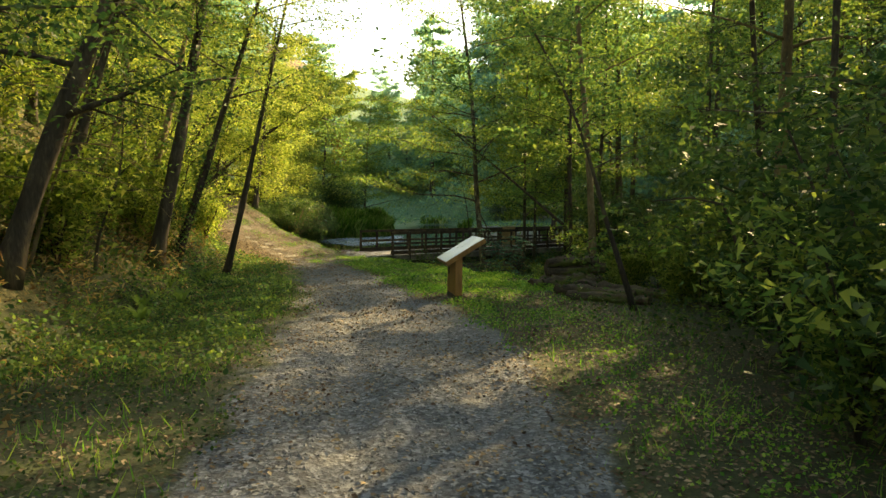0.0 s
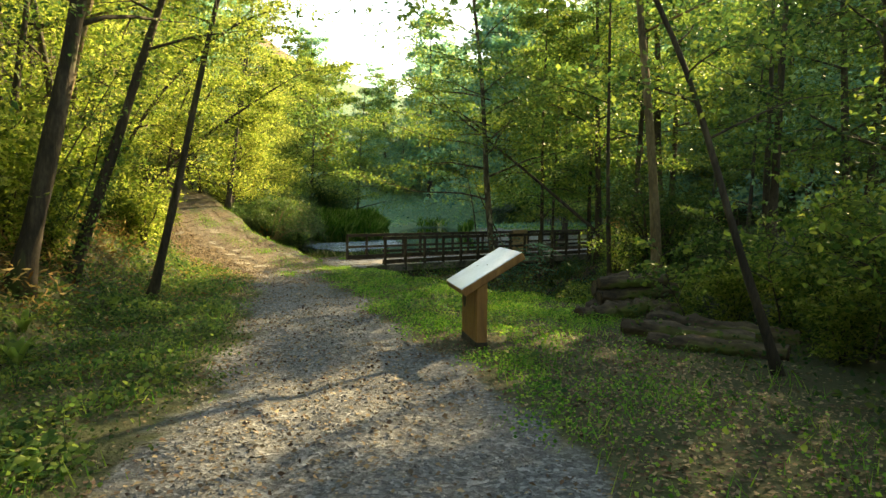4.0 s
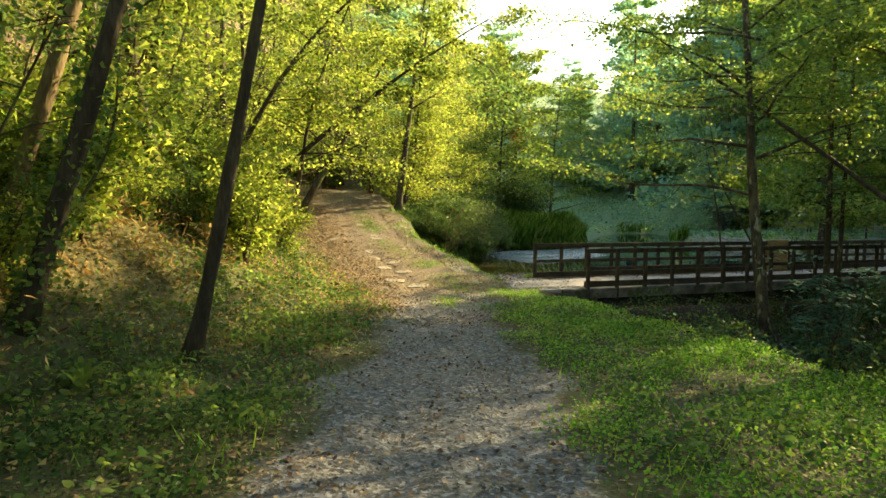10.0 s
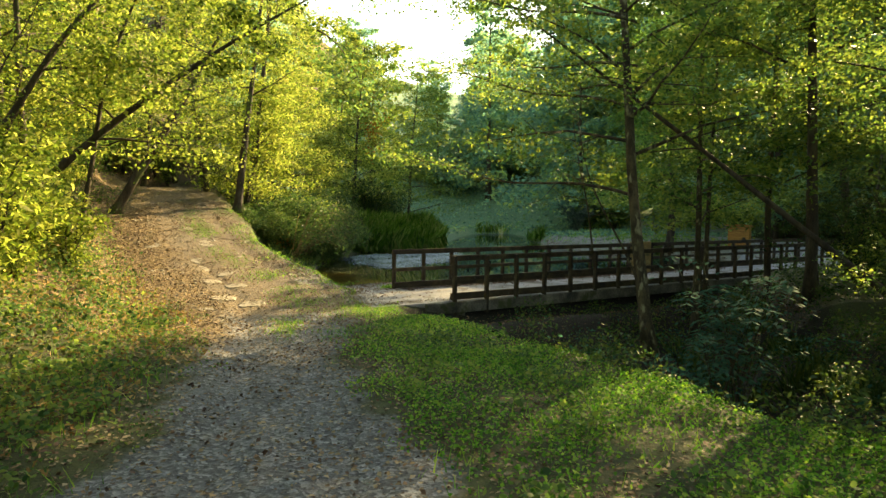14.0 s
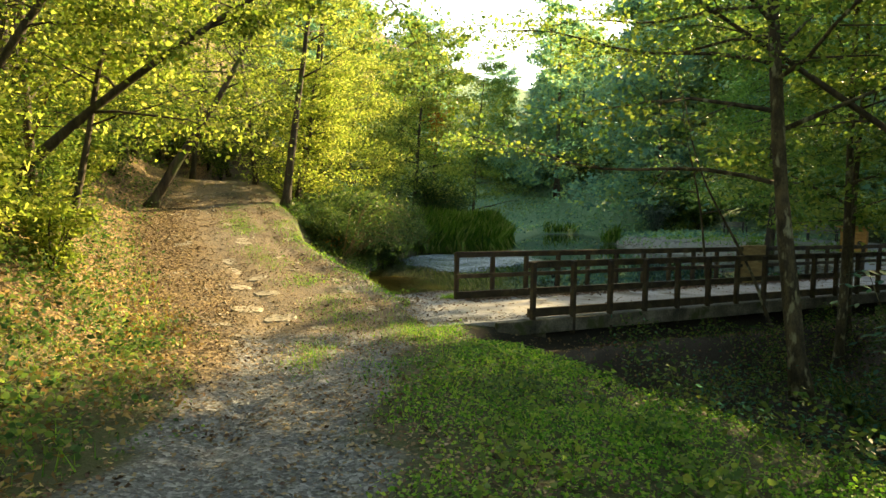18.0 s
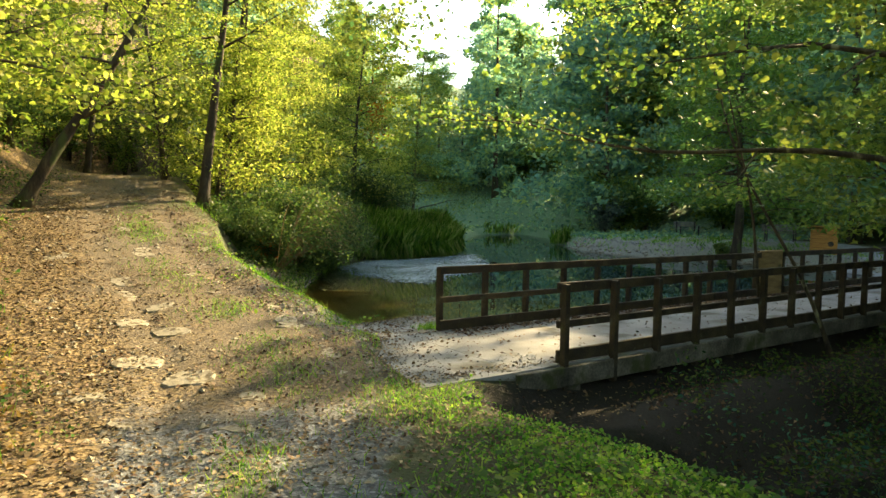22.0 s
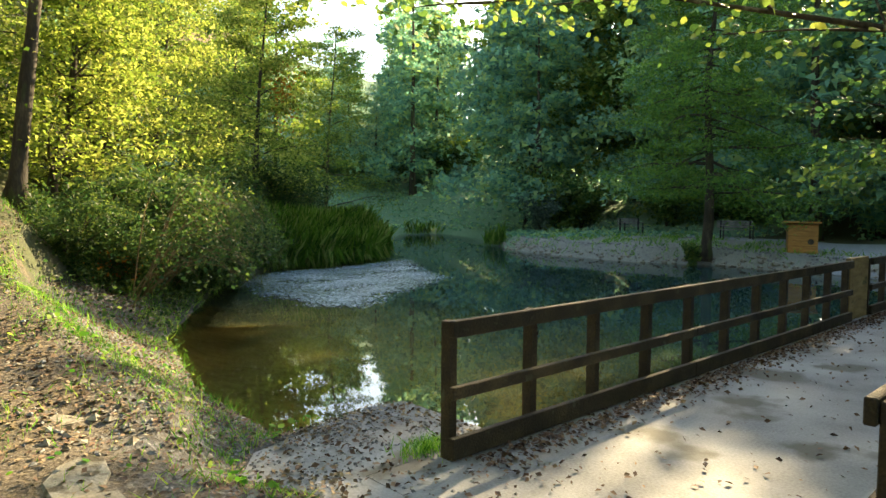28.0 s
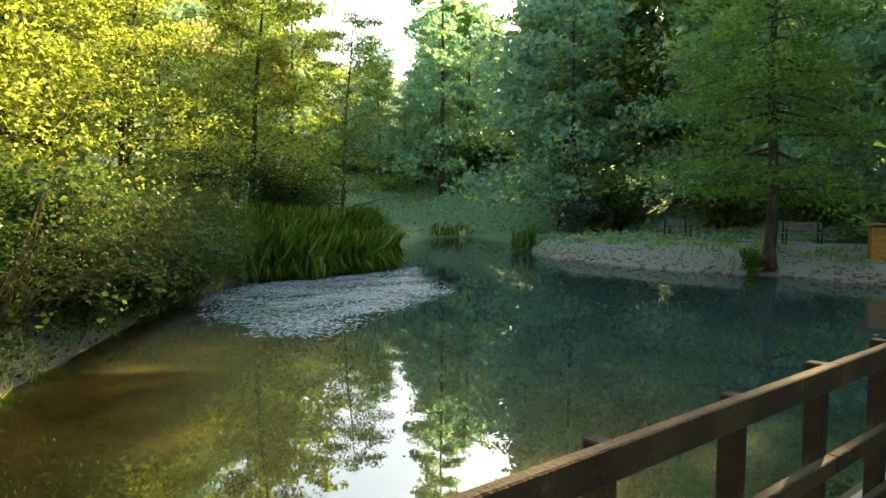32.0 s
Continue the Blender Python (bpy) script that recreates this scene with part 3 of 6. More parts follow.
    sandy = ramp(fine, (0.36, (0.03, 0.023, 0.015)), (0.5, (0.09, 0.072, 0.051)), (0.64, (0.22, 0.182, 0.136)))
    grass = mix(mid, moss, soil)
    # far bank greys lifted: the haze over the pond is put into them
    far = ramp(fine, (0.3, (0.12, 0.13, 0.10)), (0.6, (0.27, 0.27, 0.23)), (0.75, (0.45, 0.45, 0.41)))
    # orange mud, raised further to put sunlight on the bed into its colour
    mud = ramp(mid, (0.3, (0.46, 0.26, 0.07)), (0.7, (0.72, 0.46, 0.15)))
    litter_patch = ramp(coarse, (0.36, (0, 0, 0)), (0.6, (1, 1, 1)))
    track = mix(mask("hill", 0.35), gravel, mix(litter_patch, sandy, mix(fine, leafy, sandy)))
    lane = ramp(fine, (0.3, (0.20, 0.215, 0.22)), (0.6, (0.30, 0.315, 0.325)), (0.75, (0.42, 0.43, 0.44)))
    # meadow green made paler and bluer: distance haze put into the colour
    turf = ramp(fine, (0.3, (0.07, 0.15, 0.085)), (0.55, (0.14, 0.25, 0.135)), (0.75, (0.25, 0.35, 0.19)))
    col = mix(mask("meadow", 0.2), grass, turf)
    col = mix(mask("far", 0.3), col, far)
    col = mix(mask("bank"), col, mix(mid, leafy, moss))
    col = mix(mask("tread"), col, track)
    col = mix(mask("leafy", 0.45), col, leafy)
    col = mix(mask("tuft", 0.45), col, mix(mid, moss, soil))
    col = mix(mask("brink", 0.5), col, mix(mid, soil, gravel))
    col = mix(mask("lane", 0.2), col, lane)
    # near-black soil: the shade down in the gully is put into its colour
    gully_shade = ramp(fine, (0.3, (0.008, 0.007, 0.005)), (0.6, (0.018, 0.015, 0.011)), (0.75, (0.035, 0.028, 0.02)))
    col = mix(mask("gully", 0.3), col, gully_shade)
    col = mix(mask("pond", 0.2), col, mud)
    l.new(col, b.inputs["Base Color"])
    h = n.new("ShaderNodeMath")
    h.operation = "MULTIPLY_ADD"
    l.new(vor.outputs["Distance"], h.inputs[0])
    h.inputs[1].default_value = 0.8
    l.new(fine, h.inputs[2])
    bp = n.new("ShaderNodeBump")
    bp.inputs["Strength"].default_value, bp.inputs["Distance"].default_value = 0.55, 0.02
    l.new(h.outputs[0], bp.inputs["Height"]), l.new(bp.outputs[0], b.inputs["Normal"])
    return m


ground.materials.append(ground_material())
tagged(new("ground", ground), "woodland floor with a gravel track, leaf litter and grassy verges", "ground", kind="structure")


# ---- the pond ----
def water_material():
    m = bpy.data.materials.new("still_green_water")
    m.use_nodes = True
    n, l = m.node_tree.nodes, m.node_tree.links
    n.remove(n["Principled BSDF"])
    dif, clear, mix, gloss, fres, top = (n.new(k) for k in ("ShaderNodeBsdfDiffuse", "ShaderNodeBsdfTransparent", "ShaderNodeMixShader", "ShaderNodeBsdfGlossy", "ShaderNodeFresnel", "ShaderNodeMixShader"))
    clear.inputs["Color"].default_value = (1.0, 0.95, 0.75, 1)
    gloss.inputs["Roughness"].default_value, fres.inputs["IOR"].default_value = 0.004, 3.5
    a, silt_mirror, tone = n.new("ShaderNodeAttribute"), n.new("ShaderNodeAttribute"), n.new("ShaderNodeMixRGB")
    a.attribute_name, silt_mirror.attribute_name = "shallow", "silt_mirror"
    # second tone: milky silt, brightened to paint in the mirrored yellow trees
    tone.inputs["Color1"].default_value, tone.inputs["Color2"].default_value = (0.020, 0.053, 0.048, 1), (0.14, 0.125, 0.045, 1)
    l.new(silt_mirror.outputs["Fac"], tone.inputs["Fac"]), l.new(tone.outputs[0], dif.inputs["Color"])
    l.new(a.outputs["Fac"], mix.inputs["Fac"]), l.new(dif.outputs[0], mix.inputs[1]), l.new(clear.outputs[0], mix.inputs[2])
    l.new(fres.outputs[0], top.inputs["Fac"]), l.new(mix.outputs[0], top.inputs[1]), l.new(gloss.outputs[0], top.inputs[2])
    co, nz, bp = n.new("ShaderNodeTexCoord"), n.new("ShaderNodeTexNoise"), n.new("ShaderNodeBump")
    nz.inputs["Scale"].default_value, nz.inputs["Detail"].default_value = 3.0, 3
    bp.inputs["Strength"].default_value, bp.inputs["Distance"].default_value = 0.05, 0.01
    l.new(co.outputs["Object"], nz.inputs["Vector"]), l.new(nz.outputs["Fac"], bp.inputs["Height"])
    for k in (gloss, fres):
        l.new(bp.outputs[0], k.inputs["Normal"])
    l.new(top.outputs[0], n["Material Output"].inputs["Surface"])
    return m


AX, AY = Vector((0.788, 0.615, 0)), Vector((-0.615, 0.788, 0))     # along the bridge, and across it towards the pond
A1 = Vector((-3.61, 28.83, 0))
wx, wy = np.arange(-10, 13.01, 0.35), np.arange(26, 82.01, 0.35)
WX, WY = np.meshgrid(wx, wy)
sd = inside(WX, WY, POND)
across = (WX - A1.x) * AY.x + (WY - A1.y) * AY.y
keep = (sd > -1.0) & (across > -1.1)
num = np.cumsum(keep.ravel()).reshape(keep.shape) - 1
quads = [(int(num[j, i]), int(num[j, i + 1]), int(num[j + 1, i + 1]), int(num[j + 1, i])) for j in range(len(wy) - 1) for i in range(len(wx) - 1) if keep[j:j + 2, i:i + 2].all()]
pond = link_mesh("water", np.stack([WX[keep], WY[keep], np.full(keep.sum(), WATER)], 1).tolist(), quads, water_material())
at = pond.data.attributes.new("shallow", "FLOAT", "POINT")
at.data.foreach_set("value", 0.93 * smooth(np.where(WY[keep] < 36, 2.8, 0.9), np.where(WY[keep] < 36, 0.8, 0.2), sd[keep]).astype(float))
# where milky water and the painted reflection lie, along the near left shore
at = pond.data.attributes.new("silt_mirror", "FLOAT", "POINT")
at.data.foreach_set("value", smooth(6.5, 1.5, sd[keep]) * smooth(41, 36, WY[keep]) * smooth(1.0, -2.5, WX[keep]))
tagged(pond, "still dark green pond water that mirrors the trees", "water", kind="structure")

# duckweed mat
def level(n, rng, tilt=0.15):
    """Directions that lie nearly flat."""
    a = rng.random(n) * 6.283
    return np.stack([np.cos(a), np.sin(a), rng.normal(size=n) * tilt], 1)


rng = np.random.default_rng(4)
MAT = [(-8.3, 42.6), (-6.9, 39.2), (-5.6, 37.9), (-4.4, 37.8), (-3.5, 40.5), (-2.0, 43.6), (-2.6, 47), (-3.0, 52.3), (-4.2, 50.5), (-6.2, 47.4), (-8.2, 46)]
px, py = rng.uniform(-9, -1.5, 190000), rng.uniform(37, 53, 190000)
ok = inside(px, py, MAT) + 0.45 * wave(px, py, 0.9) + 0.3 * wave(px, py, 0.25, 3) > 0.15 + 0.5 * rng.random(len(px)) ** 4
ok &= rng.random(len(px)) < np.clip(0.72 + 0.55 * wave(px * 0.5, py, 0.5, 5) + 0.35 * wave(px * 0.6, py * 1.2, 0.16, 9), 0.12, 1) * smooth(-0.1, 1.3, inside(px, py, MAT))
px, py = px[ok], py[ok]
# blue-white tones: the sheen of the sky is put into the duckweed colour
DUCK = material("duckweed_sky_sheen", [(0.07, 0.13, 0.10), (0.19, 0.29, 0.32), (0.42, 0.55, 0.64)], 0.8, 0.25, 0, 9, island=1)
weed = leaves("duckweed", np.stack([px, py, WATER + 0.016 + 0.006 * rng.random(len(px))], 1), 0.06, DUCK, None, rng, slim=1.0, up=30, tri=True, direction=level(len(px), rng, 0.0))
tagged(weed, "mat of duckweed on the pond with sky sheen in its colour", "duckweed", kind="stuff")


# ---- the footbridge ----
def bridge_point(u, v, z):
    return A1 + AX * u + AY * v + Vector((0, 0, z))


DECK = -0.52
BM = Matrix(((AX.x, AY.x, 0, A1.x), (AX.y, AY.y, 0, A1.y), (0, 0, 1, 0), (0, 0, 0, 1)))
bridge = empty("footbridge", BM, "concrete footbridge with brown timber railings over the pond outlet", "bridge")
bm = bmesh.new()
box(bm, -0.6, 20.0, -2.46, 0.16, DECK - 0.24, DECK, 0.004)
part("deck", bm, CONCRETE, bridge, "pale worn concrete deck strewn with leaves")
bm = bmesh.new()
box(bm, -0.7, 20.0, -2.53, -2.465, DECK - 0.25, DECK - 0.015, 0.012)
part("edge_beam", bm, CONCRETE_DARK, bridge, "dark mossy concrete edge beam")
for u0 in (-0.2, 13.6, 19.4):
    bm = bmesh.new()
    box(bm, u0, u0 + 0.5, -2.5, 0.1, -2.6, DECK - 0.245, 0.01)
    part("abutment", bm, CONCRETE_DARK, bridge)
bm = bmesh.new()
box(bm, 0.3, 13.6, -1.3, -1.15, -2.6, WATER + 0.1, 0.01)
part("weir_wall", bm, CONCRETE_DARK, bridge)
# approach slab with a ragged front edge
bm = bmesh.new()
outline = [(0.62, 1.28), (0.62, 0.165), (-0.6, 0.165), (-0.6, -2.46)] + [(a, b) for a, b in reversed(SLAB[3:11])]
face = bm.faces.new([bm.verts.new((a, b, DECK - 0.003)) for a, b in outline])
low = bmesh.ops.extrude_face_region(bm, geom=[face])
for v in [g for g in low["geom"] if isinstance(g, bmesh.types.BMVert)]:
    v.co.z -= 0.2
bmesh.ops.recalc_face_normals(bm, faces=bm.faces[:])
part("approach_slab", bm, CONCRETE, bridge, "cracked concrete slab where the track meets the deck")


def railing(label, v, side, posts, lo=0.42):
    """Timber railing along the bridge; side +1: rails on the far face of the posts."""
    top = DECK + 0.95
    r = empty("railing", BM @ pose(0, v, 0), label, "railing", "bridge railings")
    first = bmesh.new()
    box(first, -0.036, 0.036, -0.045, 0.045, DECK - 0.3, top - 0.012, 0.006)
    one_post = part("post", first, WOOD_RAIL, r)
    one_post.location.x = posts[0]
    rr = random.Random(3)
    for u in posts[1:]:
        p = new("post", one_post.data)
        p.parent, p.location, p.rotation_euler = r, (u, rr.uniform(-0.008, 0.008), rr.uniform(-0.012, 0.012)), (rr.uniform(-0.01, 0.01), rr.uniform(-0.012, 0.012), 0)
    for z0, z1, nm in ((top - 0.115, top, "top_rail"), (DECK + lo, DECK + lo + 0.085, "middle_rail"), (DECK + 0.012, DECK + 0.16, "kick_board")):
        a = posts[0] - 0.05
        for k in range(0, len(posts) - 1, 4):
            b = posts[min(k + 4, len(posts) - 1)] + (0.05 if k + 4 >= len(posts) - 1 else 0)
            bm = bmesh.new()
            box(bm, a + 0.002, b - 0.002, side * 0.05 if side > 0 else -0.1, 0.1 if side > 0 else -0.05, z0, z1, 0.006)
            part(nm, bm, WOOD_RAIL, r)
            a = b
    return r


railing("weathered brown timber railing beside the open pond", 0.04, -1, [0.84 * i for i in range(11)])
railing("weathered brown timber railing past the board panel", 0.04, -1, [9.5 + 0.9 * i for i in range(12)])
railing("weathered brown timber railing above the dark stream bed", -2.48, 1, [0.03 + 0.84 * i for i in range(24)])
bm = bmesh.new()
box(bm, 8.47, 9.43, 0.0, 0.07, DECK + 0.002, DECK + 0.98, 0.008)
ob = part("parapet_panel", bm, WOOD_PANEL)
ob.matrix_world = BM
tagged(ob, "solid ochre board panel set in the bridge railing", "panel")

# ---- sign lectern ----
lectern = empty("sign_lectern", pose(0.38, 12.55, one(0.38, 12.8), 0, 0, 10), "ochre timber lectern with a tilted pale information panel", "sign")
bm = bmesh.new()
box(bm, -0.14, 0.0, 0.0, 0.84, -0.25, 0.93, 0.012)
hole = bmesh.ops.create_cone(bm, cap_ends=True, segments=20, radius1=0.5, radius2=0.5, depth=1, matrix=Matrix.Translation((-0.139, 0.68, 0.56)) @ pose(0, 0, 0, 0, 90, 0) @ Matrix.Diagonal((0.25, 0.17, 0.012, 1)))
for v in bm.verts:
    if v.co.z > 0.8:
        v.co.z = 0.935 + (v.co.x - 0.06) * 0.6 - 0.056
for f in {f for v in hole["verts"] for f in v.link_faces}:
    f.material_index = 1
post = part("pedestal", bm, WOOD_OCHRE, lectern, "broad ochre timber board with an oval hand hole")
post.data.materials.append(BARK_DARK)
part("foot", box(bmesh.new(), -0.144, 0.004, -0.004, 0.844, -0.3, 0.1, 0.008), BARK_DARK, lectern, "dark weathered foot in the soil")
SLOPE = pose(0.06, 0.46, 0.935, 0, -31, 0)
part("top_board", box(bmesh.new(), -0.44, 0.44, -0.51, 0.51, -0.045, 0.045, 0.008, SLOPE), WOOD_OCHRE, lectern)
plate = part("sign_plate", box(bmesh.new(), -0.435, 0.435, -0.505, 0.505, 0.048, 0.056, 0.002, SLOPE), METAL_SIGN, lectern, "pale glossy printed plate")
part("print_block", box(bmesh.new(), -0.40, -0.12, 0.02, 0.44, 0.0562, 0.0566, 0, SLOPE), INK, plate, "faded printed block")
for a, c in ((0.05, -0.1), (-0.02, 0.18)):
    part("leaf_mark", box(bmesh.new(), a, a + 0.02, c, c + 0.03, 0.0575, 0.0585, 0, SLOPE), BARK_DARK, plate)


# ---- trees on the left bank ----
L1 = "slender tree on the bank with green leaves, some toned as shaded"
tree("leaning_tree", -5.7, 16.9, 9.5, 0.085, (1.9, 1.0), (0.5, 1), 2.2, 6000, 0.075, LEAF_SUN, BARK_DARK, 11, -0.35, label="slim dark trunk leaning over the grassy verge", group="left bank trees")
tree("ivy_tree", -6.35, 15.4, 9.5, 0.10, (2.6, 1.6), (0.4, 1), 2.2, 6000, 0.075, LEAF_SUN, BARK_DARK, 12, -0.2, label="dark ivy-clad leaning tree on the bank", group="left bank trees")
tree("bank_tree", -7.75, 16.6, 10.5, 0.10, (2.3, 1.3), (0.35, 1), 2.4, 6500, 0.075, LEAF_GREEN, BARK_PALE, 13, label=L1, group="left bank trees")
tree("bank_tree", -6.15, 13.85, 11, 0.15, (1.9, 1.0), (0.32, 1), 2.6, 7000, 0.075, LEAF_GREEN, BARK_DARK, 14, label=L1, group="left bank trees")
tree("bank_tree", -7.6, 13.3, 11, 0.12, (2.2, 0.9), (0.35, 1), 2.4, 6500, 0.075, LEAF_DARK, BARK_DARK, 15, label=L1, group="left bank trees")
tree("bank_tree", -7.0, 11.5, 10, 0.10, (2.6, 1.4), (0.25, 1), 2.4, 7500, 0.075, LEAF_DARK, BARK_DARK, 25, label=L1, group="left bank trees")
# the two nearest trees: deep shade is put into their leaf colour
tangle = tree("bank_tree", -5.9, 8.7, 11, 0.15, (3.4, 1.8), (0.16, 1), 2.9, 11000, 0.075, LEAF_SHADED, BARK_DARK, 28, label=L1, group="left bank trees")
tree("bank_tree", -5.3, 5.0, 12, 0.13, (1.6, 1.2), (0.16, 1), 2.9, 11000, 0.075, LEAF_SHADED, BARK_DARK, 29, label=L1, group="left bank trees")
rt = random.Random(41)
dead = []
for k in range(46):
    t = rt.uniform(0.12, 0.55)
    p, a, long = Vector((3.4 * t, 1.8 * t, 11 * t)), rt.uniform(-2.6, 1.2), rt.uniform(0.7, 1.9)
    dead.append([(p + Vector((math.cos(a) * long * f, math.sin(a) * long * f, long * (0.35 * f - 0.75 * f * f) + 0.05 * math.sin(f * 9 + k))), 0.010 * (1 - 0.8 * f)) for f in (0, 0.25, 0.5, 0.75, 1)])
tagged(link_mesh("dead_wood", *tubes(dead, 4), BARK_PALE, tangle, True), "bare brown twigs hanging from the trunk", kind="stuff")
ivy = bpy.data.objects["ivy_tree"]
ri = np.random.default_rng(31)
t, a = ri.random(1500) ** 1.3 * 0.42, ri.random(1500) * 6.283
c = np.stack([2.6 * t + 0.12 * np.cos(a), 1.6 * t + 0.12 * np.sin(a), 9.5 * t], 1) + ri.normal(size=(1500, 3)) * np.array([0.05, 0.05, 0.05])
tagged(leaves("ivy", c, 0.06, LEAF_DARK, ivy, ri, broad=True, slim=0.85), "dark ivy climbing the trunk", kind="stuff")
S1 = "many-stemmed shrub arching over the track"
tree("arching_tree", -9.75, 24.1, 5.3, 0.085, (5.2, 3.2), (0.3, 1), 2.0, 8000, 0.07, LEAF_SUN, BARK_DARK, 16, label=S1, group="left bank trees", broad=True, arch=0.25)
tree("arching_tree", -10.2, 23.8, 6.8, 0.075, (4.2, 2.6), (0.3, 1), 2.0, 5500, 0.07, LEAF_SUN, BARK_DARK, 17, label=S1, group="left bank trees", broad=True, arch=0.35)
tree("arching_tree", -9.0, 24.6, 7.2, 0.055, (1.6, 1.0), (0.3, 1), 1.8, 4500, 0.07, LEAF_SUN, BARK_DARK, 27, label=S1, group="left bank trees", broad=True, arch=0.2)
tree("hillside_tree", -13.3, 33.4, 6.5, 0.15, (3.3, 1.3), (0.3, 1), 2.6, 6000, 0.095, LEAF_SUN, BARK_DARK, 18, label="dark trunk leaning out over the hill track", group="left bank trees")
tree("hillside_tree", -10.5, 36.4, 10, 0.14, (1.1, 0.5), (0.42, 1), 2.8, 7500, 0.09, LEAF_SUN, BARK_DARK, 19, label="tree at the edge of the hill track above the pond", group="left bank trees")
rng = np.random.default_rng(8)
# a leafy spray that hangs from the arching tree over the track
host = bpy.data.objects["arching_tree"]
drop = Matrix.Translation(-host.matrix_world.translation)
run = [Vector((-4.9, 26.6, 5.0)) + Vector((0.08 * i, 0.42 * i, 0.05 * i - 0.03 * i * i)) for i in range(8)]
limb = link_mesh("limb", *tubes([[(drop @ p, 0.022 - 0.0025 * i) for i, p in enumerate(run)]] + [[(drop @ p, 0.008), (drop @ (p + Vector((0.5 * (-1) ** i, 0.2, -0.25))), 0.004)] for i, p in enumerate(run) if i > 1], 5), BARK_DARK, host, True)
c = np.array([tuple(drop @ (run[i] + Vector((w * 0.3, 0.1, -0.12)))) for i in range(2, 8) for w in (-1.6, 0, 1.6)])
c = c[rng.integers(0, len(c), 950)] + rng.normal(size=(950, 3)) * np.array([0.26, 0.26, 0.16])
tagged(leaves("leaf_spray", c, 0.07, LEAF_DARK, limb, rng, droop=0.6, broad=True, slim=0.75), kind="stuff")
rng = np.random.default_rng(21)
protos = [tree("wood_tree", -9.5 - i, 8 + 4 * i, 10 + i, 0.09 + 0.015 * i, (0.9, 0.5), (0.14, 1), 2.7, 10000, 0.095, LEAF_SUN if i != 1 else LEAF_GREEN, BARK_DARK, 30 + i, label="young woodland tree with light green leaves", group="left wood", loose=0.8, tri=True, limbs=15) for i in range(4)]
spots = [(-8.3, 9.5), (-8.5, 2.5), (-6.8, 0.5), (-9.8, 12.5), (-9.5, 18.5), (-11, 15), (-8.8, 20.5), (-11.5, 21.5), (-11.6, 27.2), (-13, 25), (-13.6, 29.0), (-15, 30), (-15.6, 34.5),
         (-17, 38), (-13, 19), (-14.5, 22), (-12, 10), (-13.5, 5), (-11, 0), (-16, 14), (-17, 26), (-19, 33), (-20, 20), (-6.4, -3), (-8, -7), (-16.5, 41), (-20, 44), (-12.2, 41.5), (-17.5, 46), (-22, 38),
         (-15.2, 44.5), (-13.6, 46.5), (-12.6, 38.8), (-16.4, 36.6), (-18.6, 39.8), (-20.6, 41.6), (-18.4, 35.6)]
# tree for y < 13, its leaves darkened to paint in the deep shade
protos.append(tree("wood_tree", -7.3, 5.5, 11, 0.11, (0.9, 0.5), (0.14, 1), 2.7, 8200, 0.105, LEAF_SHADED, BARK_DARK, 34, label="young woodland tree with leaves toned as in deep shade", group="left wood", loose=1.2, tri=True))
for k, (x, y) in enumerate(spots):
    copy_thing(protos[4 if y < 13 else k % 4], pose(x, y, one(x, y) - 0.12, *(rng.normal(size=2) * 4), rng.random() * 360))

# ---- woods on the right ----
alder = tree("alder", 1.68, 25.67, 14, 0.115, (-1.3, 0.9), (0.24, 1), 3.7, 15000, 0.07, LEAF_GREEN, BARK, 40, label="slender alder with lichen-spotted bark beside the bridge", group="right wood", limbs=24, up=0.45, broad=True, loose=0.8)
# its long bare bough that hangs over the deck and bears leaves towards the tip
z0 = 1.66 - alder.matrix_world.translation.z
bough = [(Vector((-0.25 - 0.48 * i, 0.2 + 0.31 * i, z0 + 0.085 * i + 0.10 * math.sin(i * 0.9))), 0.036 * (1 - i / 12)) for i in range(11)]
limb = link_mesh("limb", *tubes([bough], 7), BARK, alder, True)
rng2 = np.random.default_rng(6)
ends = []
for i in (3, 5, 6, 7, 8, 9, 10):
    q, w = bough[i][0], (-1) ** i
    fall = -0.35 if i == 3 else 0.1
    twig = [(q, 0.012), (q + Vector((-0.3, 0.1 + 0.3 * w, fall)), 0.007), (q + Vector((-0.6, 0.15 + 0.5 * w, fall * 1.3)), 0.004)]
    link_mesh("twig", *tubes([twig], 5), BARK, limb, True)
    ends += [tuple(twig[1][0]), tuple(twig[2][0])] * (1 if i < 6 else 2)
ends = np.array(ends + [tuple(bough[-1][0])] * 3)
c = ends[rng2.integers(0, len(ends), 760)] + rng2.normal(size=(760, 3)) * np.array([0.24, 0.24, 0.09])
tagged(leaves("leaf_spray", c, 0.052, LEAF_GREEN, limb, rng2, broad=True, slim=0.75, up=1.0), kind="stuff")
